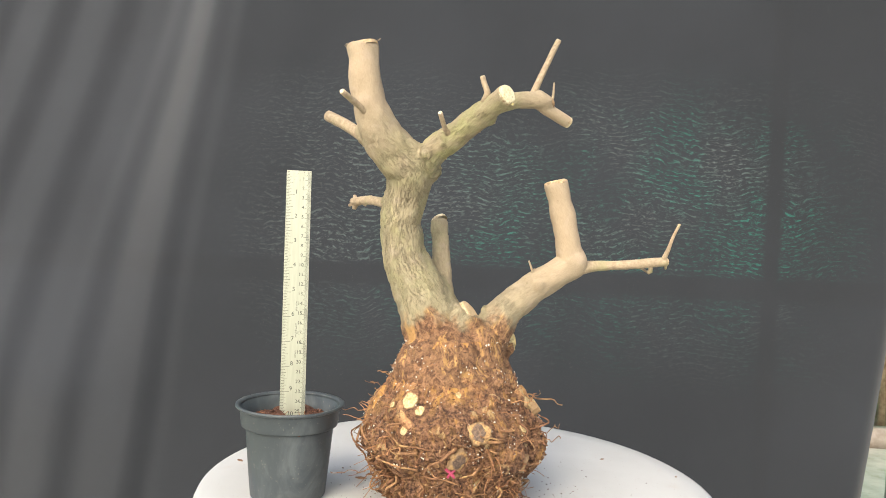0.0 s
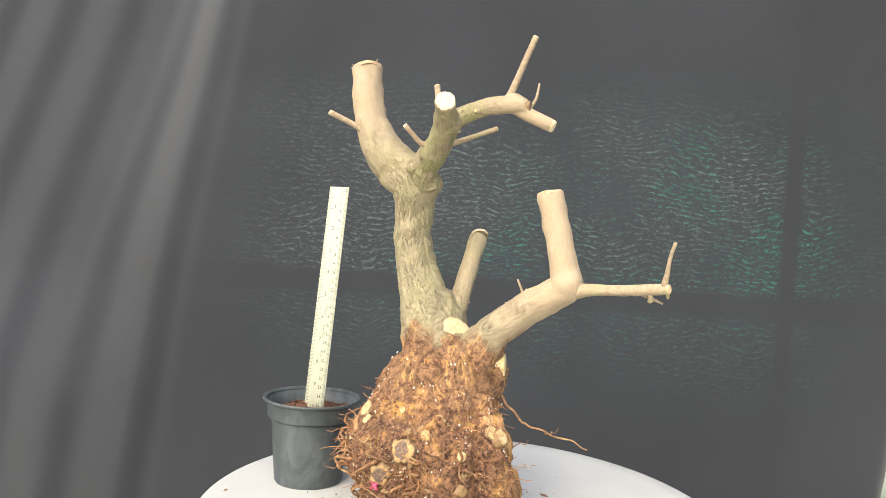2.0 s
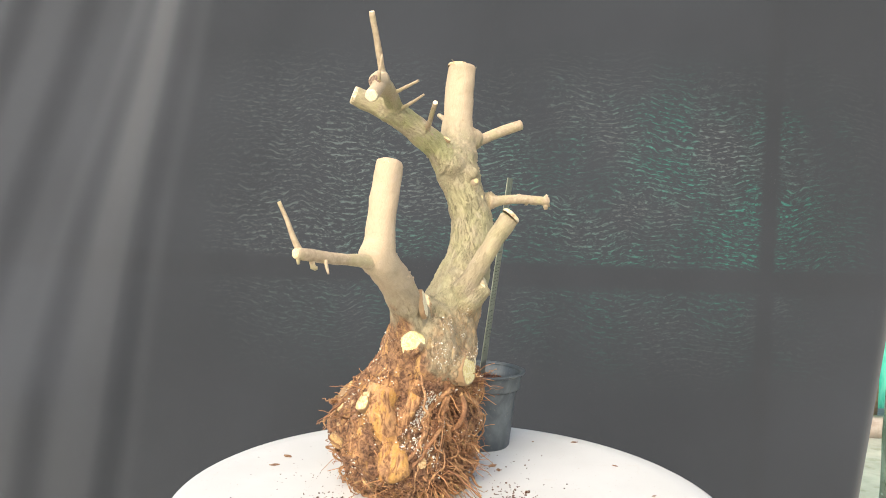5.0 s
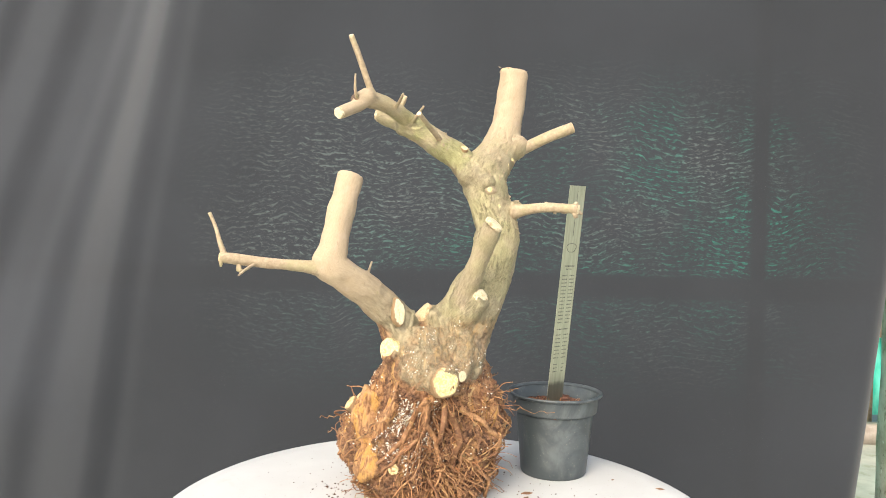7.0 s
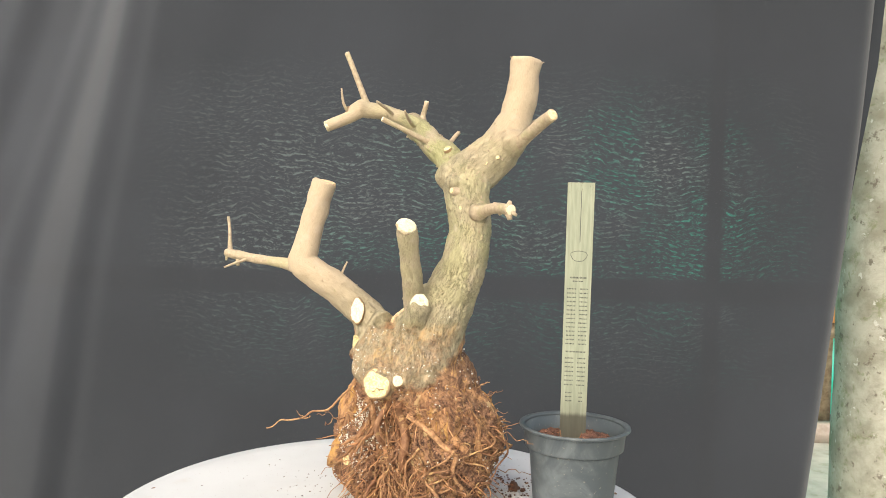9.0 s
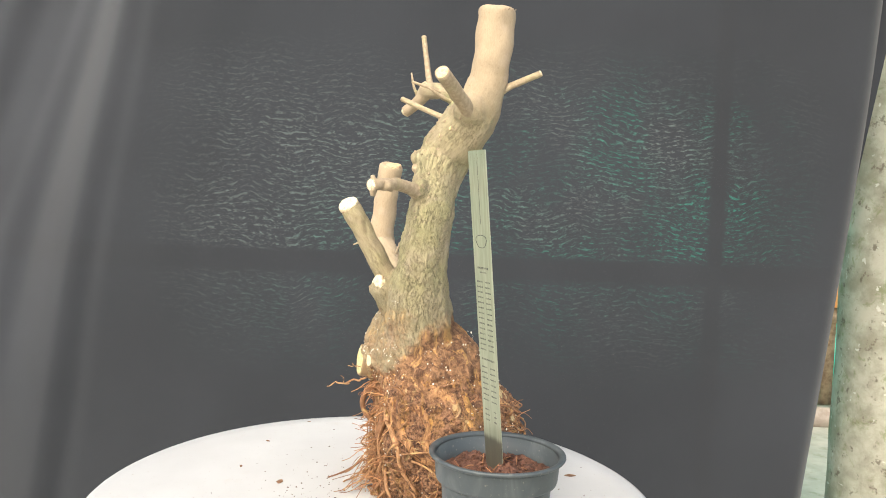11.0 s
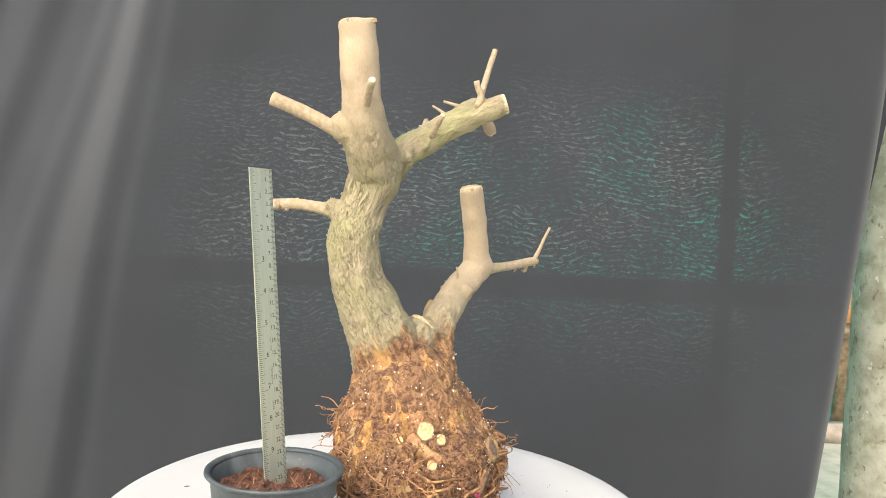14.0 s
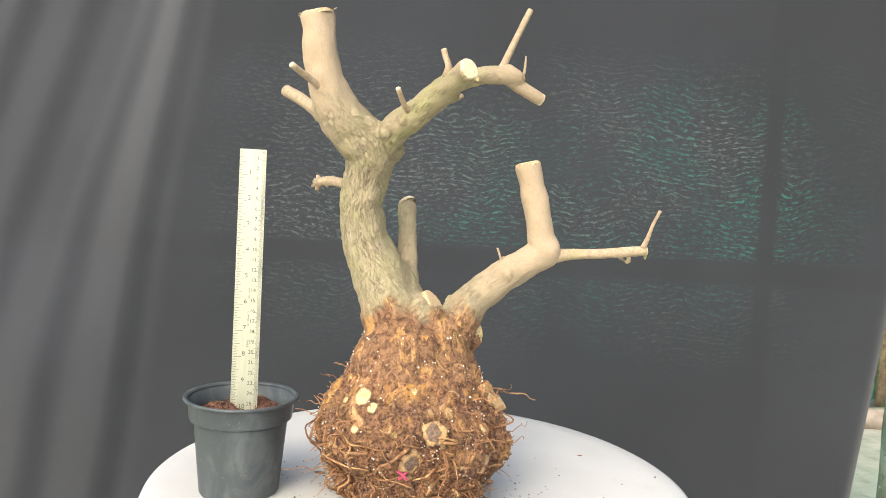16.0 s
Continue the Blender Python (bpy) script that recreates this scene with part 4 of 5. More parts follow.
    stub("twig", [((0.072, -0.044, 0.409), 0.0018), ((0.0755, -0.041, 0.417), 0.0014), ((0.0765, -0.038, 0.432), 0.0008)], cut=None)
    stub("twig", [((0.024, -0.063, 0.404), 0.0024), ((0.0255, -0.048, 0.4085), 0.0018), ((0.0299, -0.0262, 0.4148), 0.0013)], cut=None)
    stub("twig", [((0.001, -0.072, 0.390), 0.0026), ((0.003, -0.052, 0.3975), 0.0018), ((0.0025, -0.036, 0.406), 0.0010)], cut=None)
    arm = stub("branch", [((0.112, -0.017, 0.240), 0.0085), ((0.1322, -0.0182, 0.2432), 0.0058), ((0.168, -0.0215, 0.2465), 0.0050), ((0.198, -0.0245, 0.2505), 0.0052), ((0.2075, -0.0258, 0.2515), 0.0044)], cut=SAWN_TAN, seg=12)
    stub("twig", [((0.066, -0.023, 0.228), 0.0016), ((0.064, -0.025, 0.237), 0.0012), ((0.060, -0.027, 0.247), 0.0009)], cut=None)
    for pts in ([((0.203, -0.026, 0.2535), 0.0030), ((0.2065, -0.030, 0.265), 0.0022), ((0.2095, -0.034, 0.278), 0.0017), ((0.2145, -0.038, 0.2915), 0.0016)],
                [((0.190, -0.024, 0.247), 0.0020), ((0.191, -0.0215, 0.240), 0.0024), ((0.188, -0.020, 0.2395), 0.0016)],
                [((0.176, -0.021, 0.246), 0.0018), ((0.186, -0.012, 0.2415), 0.0014), ((0.195, -0.003, 0.2365), 0.0009)],
                [((0.206, -0.025, 0.249), 0.0022), ((0.2065, -0.0235, 0.243), 0.0010)]):
        bm = bmesh.new()
        tube(bm, pts, 8, 0.003, 0.1)
        part("twiglet", bm, TWIG, arm)
    low = stub("branch_stub", [((-0.088, -0.004, 0.301), 0.0095), ((-0.0954, 0.0040, 0.3019), 0.0062), ((-0.108, 0.0185, 0.3045), 0.0053), ((-0.124, 0.036, 0.3045), 0.0050), ((-0.1335, 0.0485, 0.3030), 0.0050)])
    for pts in ([((-0.126, 0.038, 0.3035), 0.0048), ((-0.1265, 0.030, 0.3035), 0.0044)], [((-0.131, 0.046, 0.300), 0.0035), ((-0.1325, 0.0465, 0.2945), 0.0022)], [((-0.112, 0.022, 0.306), 0.0035), ((-0.1125, 0.022, 0.3105), 0.0018)], [((-0.130, 0.045, 0.305), 0.0034), ((-0.1325, 0.0475, 0.3105), 0.0016)],
                [((-0.132, 0.046, 0.302), 0.0030), ((-0.1385, 0.0480, 0.2985), 0.0014)], [((-0.118, 0.029, 0.303), 0.0030), ((-0.119, 0.028, 0.2985), 0.0016)]):
        bm = bmesh.new()
        tube(bm, pts, 8, 0.003, 0.1)
        part("knob", bm, TWIG, low)
    for at, w, r in (((-0.0660, -0.0460, 0.3265), (0.25, -0.95, 0.15), 0.0028), ((-0.0620, -0.0080, 0.322), (0.5, 0.85, 0.1), 0.0042), ((-0.0715, -0.0060, 0.305), (0.3, 0.95, 0.1), 0.0035),
                     ((-0.0900, -0.0235, 0.350), (0.0, 0.95, 0.2), 0.0036), ((-0.1000, -0.0300, 0.356), (-0.2, 0.95, 0.2), 0.0030), ((0.0300, -0.0700, 0.4035), (0.1, -0.95, -0.2), 0.0026)):
        d = Vector(w).normalized()
        bm = bmesh.new()
        r *= 0.8
        tube(bm, [(Vector(at) - d * 0.006, r * 2.2), (Vector(at), r * 1.5), (Vector(at) + d * 0.0026, r)], 10, 0.002, 0.35, seed=r * 900)
        k = part("bud_knot", bm, TWIG, st)
        disc_on("sawn_end", Vector(at) + d * 0.0029, d, r * 0.9, SAWN_YELLOW, k, "", 1.0, 0.001)

    nod = ([], [])
    for cx, cy, cz, sx, sz, n in ((-0.094, 0.000, 0.302, 0.008, 0.009, 60), (-0.078, -0.018, 0.345, 0.012, 0.012, 50), (-0.105, -0.040, 0.372, 0.008, 0.010, 30),
                                  (-0.020, -0.045, 0.375, 0.020, 0.008, 40), (-0.034, 0.010, 0.208, 0.012, 0.006, 26), (0.060, -0.018, 0.225, 0.022, 0.010, 16), (-0.052, -0.045, 0.345, 0.012, 0.012, 24)):
        for k in range(n):
            q = np.array((random.gauss(cx, sx), random.gauss(cy, sx), random.gauss(cz, sz)))
            at = out[np.argmin(((out - q) ** 2).sum(axis=1))]
            lumps(nod, at, random.uniform(0.0006, 0.0019), 1.0)
    tagged(listed("nodular_bark", nod, TWIG, st, "pale knobbly bark growths"), kind="stuff")
    # the root ball
    na, nz = 260, 130
    verts, faces, rootness = [], [], []
    for j in range(nz + 1):
        z = 0.165 * j / nz
        for i in range(na):
            az = -180 + 360 * i / na
            p = ball_point(az, z, -0.0035 * max(0.0, min(1.0, (z - 0.118) / 0.02)))
            verts.append(tuple(p))
            rise = sum(h * math.exp(-(((az - a0 + 180) % 360 - 180) / wa) ** 2 - ((z - z0) / wz) ** 2) for a0, z0, wa, wz, h in BULGES)
            rootness.append(max(0.0, min(1.0, (z - 0.075) / 0.07)) * 0.5 + 0.22 * (noise.noise(p * 30) + 0.2) + 32 * max(rise, 0.0))
    for j in range(nz):
        for i in range(na):
            k = (i + 1) % na
            faces.append((j * na + i, j * na + k, (j + 1) * na + k, (j + 1) * na + i))
    faces.append(tuple(range(na))[::-1])
    faces.append(tuple(nz * na + i for i in range(na)))
    ball = listed("root_ball", (verts, faces), ROOTBALL, st, "reddish-brown earthy root mass")
    at = ball.data.attributes.new("root", "FLOAT", "POINT")
    at.data.foreach_set("value", np.array(rootness, dtype=np.float32))
    ball.data.shade_smooth()

    # sawn root ends in the ball
    spots = []
    def az_z(p):
        m = ball_axis(p[2])
        return math.degrees(math.atan2(p[1] - m.y, p[0] - m.x)), p[2]

    for p, r, m in (((-0.0596, -0.1015, 0.1122), 0.0080, SAWN_ROOT), ((-0.0483, -0.1090, 0.1050), 0.0050, SAWN_ROOT), ((-0.0674, -0.1182, 0.0865), 0.0046, SAWN_ROOT),
                    ((-0.082, -0.090, 0.104), 0.0032, SAWN_ROOT), ((-0.013, -0.105, 0.119), 0.0032, SAWN_ROOT), ((0.042, -0.0837, 0.0874), 0.0046, SAWN_ROOT),
                    ((0.020, -0.107, 0.102), 0.0050, SAWN_OLD), ((0.0532, -0.0558, 0.1043), 0.0066, SAWN_ROOT), ((0.044, -0.085, 0.052), 0.0090, SAWN_OLD),
                    ((0.055, 0.010, 0.045), 0.0055, SAWN_ROOT), ((0.061, -0.005, 0.095), 0.0045, SAWN_ROOT)):
        az, z = az_z(p)
        n = ball_normal(az, z)
        spots.append((ball_point(az, z), r))
        disc_on("root_cut", ball_point(az, z, 0.0020), n, r, m, st, "pale cut root end", 1.1, 0.012, 0.16, 0.7)
    at = ball_point(-13, 0.1015, 0.0072)
    disc_on("root_cut", at, ball_normal(-10, 0.095), 0.0068, SAWN_ROOT, st, "pale cut root end", 1.2, 0.012, 0.2, 0.7)
    for p, r in (((0.0072, -0.1285, 0.0887), 0.0098), ((-0.0108, -0.1273, 0.0636), 0.0092)):
        az, z = az_z(p)
        n = ball_normal(az, z)
        spots.append((ball_point(az, z), r * 1.2))
        disc_on("root_cut", ball_point(az, z, 0.0022), n, r * 1.15, SAWN_OLD, st, "pale bark ring of an old cut", 1.0, 0.010, 0.4)
        disc_on("rotten_core", ball_point(az, z, 0.0022) + n * 0.0007, n, r * 0.85, SAWN_DARK, st, "dark rotten core of an old cut", 1.0, 0.002, 0.4)
    disc_on("root_cut", (0.0016, 0.0250, 0.1320), (0.0, 0.98, 0.10), 0.0158, SAWN_YELLOW, st, "wide yellow cut of a thick root", 1.0, 0.008)
    disc_on("root_cut", (-0.0190, 0.0205, 0.1360), (-0.2, 0.95, 0.05), 0.0062, SAWN, st, "pale cut root end", 1.0, 0.008)
    az, z = az_z((-0.0186, -0.13, 0.052))
    bm = bmesh.new()
    q = ball_point(az, z, 0.004)
    tube(bm, [(q + Vector((-0.005, 0, 0.004)), 0.0013), (q, 0.0018), (q + Vector((0.004, -0.001, -0.004)), 0.0012)], 7, 0.002, 0.2)
    tube(bm, [(q + Vector((-0.003, -0.001, -0.004)), 0.0012), (q, 0.0016), (q + Vector((0.004, 0, 0.003)), 0.0012)], 7, 0.002, 0.2)
    part("plastic_scrap", bm, PINK, st, "torn scrap of pink plastic")

    # roots that cling to the ball; most on its back and low down
    def crawl(az, z, daz, dz, steps, r0, r1, lift):
        pts = []
        s = random.random() * 90
        for k in range(steps):
            w = k / (steps - 1)
            az += daz * (0.6 + 0.8 * random.random()) + 9 * noise.noise(Vector((k * 0.35, s, 0)))
            z += dz * (0.6 + 0.8 * random.random()) + 0.003 * noise.noise(Vector((k * 0.35, s, 9)))
            zz = max(0.004, min(0.178, z))
            pts.append((ball_point(az, zz, (lift * (0.3 + math.sin(math.pi * min(1.0, w * 1.1))) if lift > 0 else lift) + 0.002 * noise.noise(Vector((k * 0.6, s, 3)))), r0 + (r1 - r0) * w))
        return pts

    big = ((70, 0.118, 3, -0.008, 9, 0.0036, 0.0016, 0.002), (78, 0.12, -4, -0.007, 9, 0.0032, 0.0013, 0.002), (92, 0.118, 5, -0.006, 8, 0.0034, 0.0016, 0.002),
           (104, 0.122, 2, -0.010, 8, 0.0058, 0.0030, 0.003), (112, 0.112, 6, -0.009, 9, 0.0036, 0.0014, 0.002), (85, 0.10, -7, -0.007, 10, 0.0026, 0.0011, 0.003),
           (60, 0.09, -5, -0.006, 9, 0.0026, 0.0012, 0.002), (140, 0.115, 3, -0.008, 9, 0.0070, 0.0040, -0.004), (158, 0.118, 4, -0.008, 9, 0.0070, 0.0040, -0.005),
           (-172, 0.118, 4, -0.008, 8, 0.0070, 0.0045, -0.0055), (-150, 0.115, 6, -0.007, 7, 0.0065, 0.0040, -0.006), (-10, 0.122, 0.3, -0.0115, 9, 0.0150, 0.0165, -0.0100),
           (36, 0.120, -3, -0.010, 10, 0.0080, 0.0040, -0.004))
    for az, z, daz, dz, n, r0, r1, lift in big:
        bm = bmesh.new()
        tube(bm, crawl(az, z, daz, dz, n, r0, r1, lift), 16, 0.003, 0.35, seed=az)
        part("thick_root", bm, ROOT if r0 < 0.007 else OLDROOT, st)
    for k in range(280):
        back = k < 44
        az = random.gauss(105, 34) if back else random.uniform(-180, 180)
        z = random.uniform(0.02, 0.12) if back else 0.01 + 0.085 * random.random() ** 1.5
        if (-56 < az < 34 and z > 0.03 and k % 5) or (30 < az < 78 and 0.055 < z < 0.11 and k % 4) or (15 < az < 66 and z < 0.056 and k % 3):
            continue
        d = random.choice((-1, 1)) * (random.uniform(0.3, 3.5) if back else random.uniform(0.2, 2.6))
        bm = bmesh.new()
        r = 0.0004 + (0.0017 if back else 0.0012) * random.random() ** 2.2
        tube(bm, crawl(az, z, d, random.uniform(-0.011, -0.002) if back else random.uniform(-0.006, 0.004), random.randint(6, 11) if back else random.randint(5, 8), r, r * 0.4, random.uniform(0.002, 0.009)), 6, 0.006, 0.2, seed=k)
        part("root", bm, ROOT, st)

    for k in range(26):
        bm = bmesh.new()
        r = random.uniform(0.0009, 0.0017)
        tube(bm, crawl(random.uniform(-170, -20), random.uniform(0.025, 0.10), random.choice((-1, 1)) * random.uniform(0.3, 2.2), random.uniform(-0.006, 0.004), random.randint(5, 7), r, r * 0.45, random.uniform(0.006, 0.011)), 7, 0.004, 0.3, seed=k)
        part("root", bm, ROOT, st)

    def whisker(bm, az, z, length, r, droop):
        p = ball_point(az, z, -0.002)
        n = (ball_normal(az, z) + Vector((random.uniform(-0.6, 0.6), random.uniform(-0.6, 0.6), random.uniform(-0.3, 0.8)))).normalized()
        pts = []
        for k in range(5):
            w = k / 4
            q = p + n * length * w + Vector((random.uniform(-1, 1), random.uniform(-1, 1), random.uniform(-1, 1))) * length * 0.09 * w
            q.z = max(0.0015, q.z - droop * length * w * w)
            pts.append((q, r * (1 - 0.65 * w)))
        tube(bm, pts, 5, 0.009)

    bm = bmesh.new()
    for k in range(420):
        az = random.uniform(-180, 180) if k % 3 else random.gauss(100, 40)
        z = random.uniform(0.008, 0.115)
        if -56 < az < 34 and z > 0.03 and k % 4:
            continue
        whisker(bm, az, z, 0.006 + 0.024 * random.random() ** 1.8, random.uniform(0.0003, 0.0008), random.uniform(0, 0.5))
    ob = part("hair_root_felt", bm, FINE, st, "fine reddish hair roots")
    tagged(ob, kind="stuff")
    # a tangle of bare roots that hangs out at the back, low down
    for k in range(48):
        az, z = random.gauss(96, 15), random.uniform(0.010, 0.066)
        p, n = ball_point(az, z, -0.004), ball_normal(az, z)
        side = Vector((-n.y, n.x, 0)).normalized() * random.uniform(-0.9, 0.9)
        ln = random.uniform(0.014, 0.046) * (0.6 + 0.4 * (z < 0.05))
        pts = []
        for i in range(7):
            w = i / 6
            q = p + (n + side * w) * ln * w + Vector((random.uniform(-1, 1), random.uniform(-1, 1), random.uniform(-1, 1))) * 0.0022 * min(1.0, 2 * w)
            q.z = max(0.0015, q.z - 0.5 * ln * w * w)
            pts.append((q, (0.0006 + 0.0011 * (k % 7 == 0) + 0.0004 * random.random()) * (1 - 0.6 * w)))
        bm = bmesh.new()
        tube(bm, pts, 6, 0.004, 0.25, seed=k * 1.3)
        part("root", bm, ROOT, st)
    bm = bmesh.new()
    tube(bm, [((-0.006, -0.002, 0.116), 0.0030), ((-0.004, 0.012, 0.107), 0.0029), ((0.000, 0.0200, 0.096), 0.0028), ((0.002, 0.0195, 0.083), 0.0026), ((0.000, 0.010, 0.071), 0.0024), ((-0.002, -0.002, 0.064), 0.0020)], 10, 0.003, 0.3)
    part("thick_root", bm, ROOT, st)
    def outlying(az, z, length, up, turn, r):
        """A wiry root that leaves the mass: it rises by up and swings by turn."""
        p, n = ball_point(az, z, -0.004), ball_normal(az, z)
        n = Vector((n.x, n.y, 0)).normalized()
        side = Vector((-n.y, n.x, 0))
        return [(p + (n + side * turn * w + Vector((0, 0, up * (1 - 0.4 * w)))) * length * w, r * (1 - 0.6 * w)) for w in (0, 0.25, 0.5, 0.75, 1.0)]

    # long loose roots
    for pts in ([((0.036, -0.010, 0.132), 0.0022), ((0.0480, 0.0030, 0.112), 0.0019), ((0.0576, 0.0113, 0.0998), 0.0017), ((0.080, 0.022, 0.091), 0.0015), ((0.098, 0.030, 0.088), 0.0013), ((0.1145, 0.0377, 0.0796), 0.0007)],
                [((0.075, 0.020, 0.092), 0.0010), ((0.080, 0.026, 0.093), 0.0007), ((0.086, 0.028, 0.098), 0.0004)],
                *(outlying(az, z, ln, up, turn, r) for az, z, ln, up, turn, r in (
                    (153, 0.108, 0.024, 0.6, 0.2, 0.0012), (176, 0.084, 0.058, -0.05, -0.3, 0.0009), (-172, 0.112, 0.020, 0.7, 0.1, 0.0009), (-50, 0.076, 0.036, 0.1, 0.5, 0.0014),
                    (-60, 0.088, 0.022, 0.2, -0.5, 0.0010), (8, 0.082, 0.046, 0.0, 0.3, 0.0012), (-178, 0.122, 0.018, 0.6, 0.3, 0.0010), (-165, 0.032, 0.050, -0.05, -0.3, 0.0011),
                    (-12, 0.070, 0.026, 0.5, 0.6, 0.0009), (100, 0.124, 0.024, 0.25, -0.6, 0.0011), (165, 0.094, 0.020, 0.3, 0.4, 0.0012)))):
        kinked = []
        for (p, r), (q, r2) in zip(pts, pts[1:]):
            p, q = Vector(p), Vector(q)
            for w in (0, 0.33, 0.66):
                bend = Vector((random.uniform(-1, 1), random.uniform(-1, 1), random.uniform(-1, 1))) * 0.0030 * (w > 0)
                kinked.append((p.lerp(q, w) + bend, 0.62 * (r + (r2 - r) * w)))
        kinked.append((Vector(pts[-1][0]), pts[-1][1]))
        bm = bmesh.new()
        tube(bm, kinked, 7, 0.003, 0.35, seed=pts[0][0][0] * 99)
        part("loose_root", bm, ROOT, st)
    # grit and crumbs caught in the roots
    grit = ([], [])
    for k in range(4200):
        hollow = k % 2
        az = random.gauss(54, 17) if hollow else random.uniform(-180, 180)
        z = random.gauss(0.082, 0.017) if hollow else random.uniform(0.02, 0.165)
        z = max(0.01, min(0.165, z))
        p = ball_point(az, z, 0.0014)
        if noise.noise(p * 45) + 0.4 * noise.noise(p * 150) > (-0.02 if hollow else 0.04):
            lumps(grit, p, 0.0003 + 0.0011 * random.random() ** 2.5, 1.0)
    near = [Vector(p) for p in out if 0.135 < p[2] < 0.20 and p[1] > 0.0]
    for k in range(700):
        p = random.choice(near)
        if noise.noise(p * 60) + 0.03 * (p.x > 0.0) * 10 > 0.25:
            lumps(grit, p, 0.0003 + 0.0009 * random.random() ** 2, 1.0)
    tagged(listed("perlite_grit", grit, GRIT, st, "white perlite grit caught in the roots"), kind="stuff")
    soil = ([], [])
    stained = [Vector(p) for p, q in zip(out, val[:, 3]) if q > 0.75 and 0.115 < p[2] < 0.19]
    for k in range(1000):
        lumps(soil, random.choice(stained), 0.0004 + 0.0013 * random.random() ** 3, 1.0)
    for k in range(6000):
        az, z = random.uniform(-180, 180), random.uniform(0.003, 0.13)
        p = ball_point(az, z, 0.0006)
        if all((p - q).length > r * 0.95 for q, r in spots):
            lumps(soil, p, 0.0005 + 0.0019 * random.random() ** 3, 1.0)
    tagged(listed("loose_soil", soil, CLUMP, st, "dark soil crumbs between the roots"), kind="stuff")
    on_table(st, 0.0015, -0.0008, 0.0)


PX, PY = -0.1794, -0.0517


def build_pot():
    pot = thing("plant_pot", "black plastic nursery pot with a stepped collar and dusty smears", "plant pot")
    bm = bmesh.new()
    lathe(bm, [(0.0005, 0.0), (0.0365, 0.0), (0.0378, 0.002), (0.0405, 0.03), (0.0440, 0.069), (0.0446, 0.0715), (0.0440, 0.0718), (0.0432, 0.0712),
               (0.0425, 0.066), (0.0360, 0.003), (0.0005, 0.003)], 96)
    part("body", bm, POT, pot)
    bm = bmesh.new()
    lathe(bm, [(0.0434, 0.0719), (0.0446, 0.0717), (0.0482, 0.0727), (0.0487, 0.0745), (0.0500, 0.0885), (0.0508, 0.0900), (0.0500, 0.0912),
               (0.0488, 0.0912), (0.0472, 0.0760), (0.0466, 0.0740)], 96, closed=True)
    part("collar", bm, POT, pot)
    bm = bmesh.new()
    lathe(bm, [(0.0489, 0.0913), (0.0509, 0.0902), (0.0535, 0.0911), (0.0547, 0.0925), (0.0545, 0.0940), (0.0532, 0.0945), (0.0506, 0.0938)], 96, closed=True)
    part("rim", bm, POT, pot, "rounded black plastic lip")
    on_table(pot, PX, PY)

    soil = thing("potting_soil", "reddish-brown crumbly coco soil filling the pot", "soil")
    bm = bmesh.new()
    n = 44
    rings = []
    for j in range(n + 1):
        r = 0.0468 * j / n
        ring = []
        for i in range(72):
            a = 2 * math.pi * i / 72
            p = Vector((r * math.cos(a), r * math.sin(a), 0))
            h = 0.0770 + 0.005 * noise.noise(p * 55 + Vector((4, 0, 0))) + 0.0035 * noise.noise(p * 160) + 0.0015 * noise.noise(p * 420)
            h += 0.008 * math.exp(-((p.x + 0.017) ** 2 + (p.y + 0.004) ** 2) / 0.00018) + 0.005 * math.exp(-((p.x - 0.022) ** 2 + (p.y - 0.004) ** 2) / 0.0002)
            ring.append(bm.verts.new((p.x, p.y, h)))
        rings.append(ring)
    for a, b in zip(rings, rings[1:]):
        for i in range(72):
            j = (i + 1) % 72
            bm.faces.new((a[i], a[j], b[j], b[i]))
    low = [bm.verts.new((0.0418 * math.cos(2 * math.pi * i / 72), 0.0418 * math.sin(2 * math.pi * i / 72), 0.068)) for i in range(72)]
    for i in range(72):
        j = (i + 1) % 72
        bm.faces.new((rings[-1][i], rings[-1][j], low[j], low[i]))
    bm.faces.new(low)
    part("soil_body", bm, COCO, soil)
    cr = ([], [])
    for k in range(500):
        a, r = random.random() * 6.283, 0.045 * math.sqrt(random.random())
        p = Vector((r * math.cos(a), r * math.sin(a), 0))
        h = 0.0780 + 0.005 * noise.noise(p * 55 + Vector((4, 0, 0))) + 0.008 * math.exp(-((p.x + 0.017) ** 2 + (p.y + 0.004) ** 2) / 0.00018) + 0.005 * math.exp(-((p.x - 0.022) ** 2 + (p.y - 0.004) ** 2) / 0.0002)
        lumps(cr, (p.x, p.y, h), random.uniform(0.0007, 0.0024))
    tagged(listed("crumbly_soil", cr, COCO, soil, "loose coco crumbs"), kind="stuff")
    bm = bmesh.new()
    for k in range(26):
        a, r = random.random() * 6.283, 0.036 * math.sqrt(random.random())
        p = Vector((r * math.cos(a), r * math.sin(a), 0.0785))
        d = Vector((random.uniform(-1, 1), random.uniform(-1, 1), random.uniform(0.1, 0.8))).normalized()
        tube(bm, [(p, 0.0004), (p + d * 0.006, 0.0004), (p + d * 0.011 + Vector((0, 0, -0.001)), 0.0002)], 5, 0.004)
    tagged(part("coco_fibre", bm, FINE, soil, "coarse coco fibres"), kind="stuff")
    on_table(soil, PX, PY)


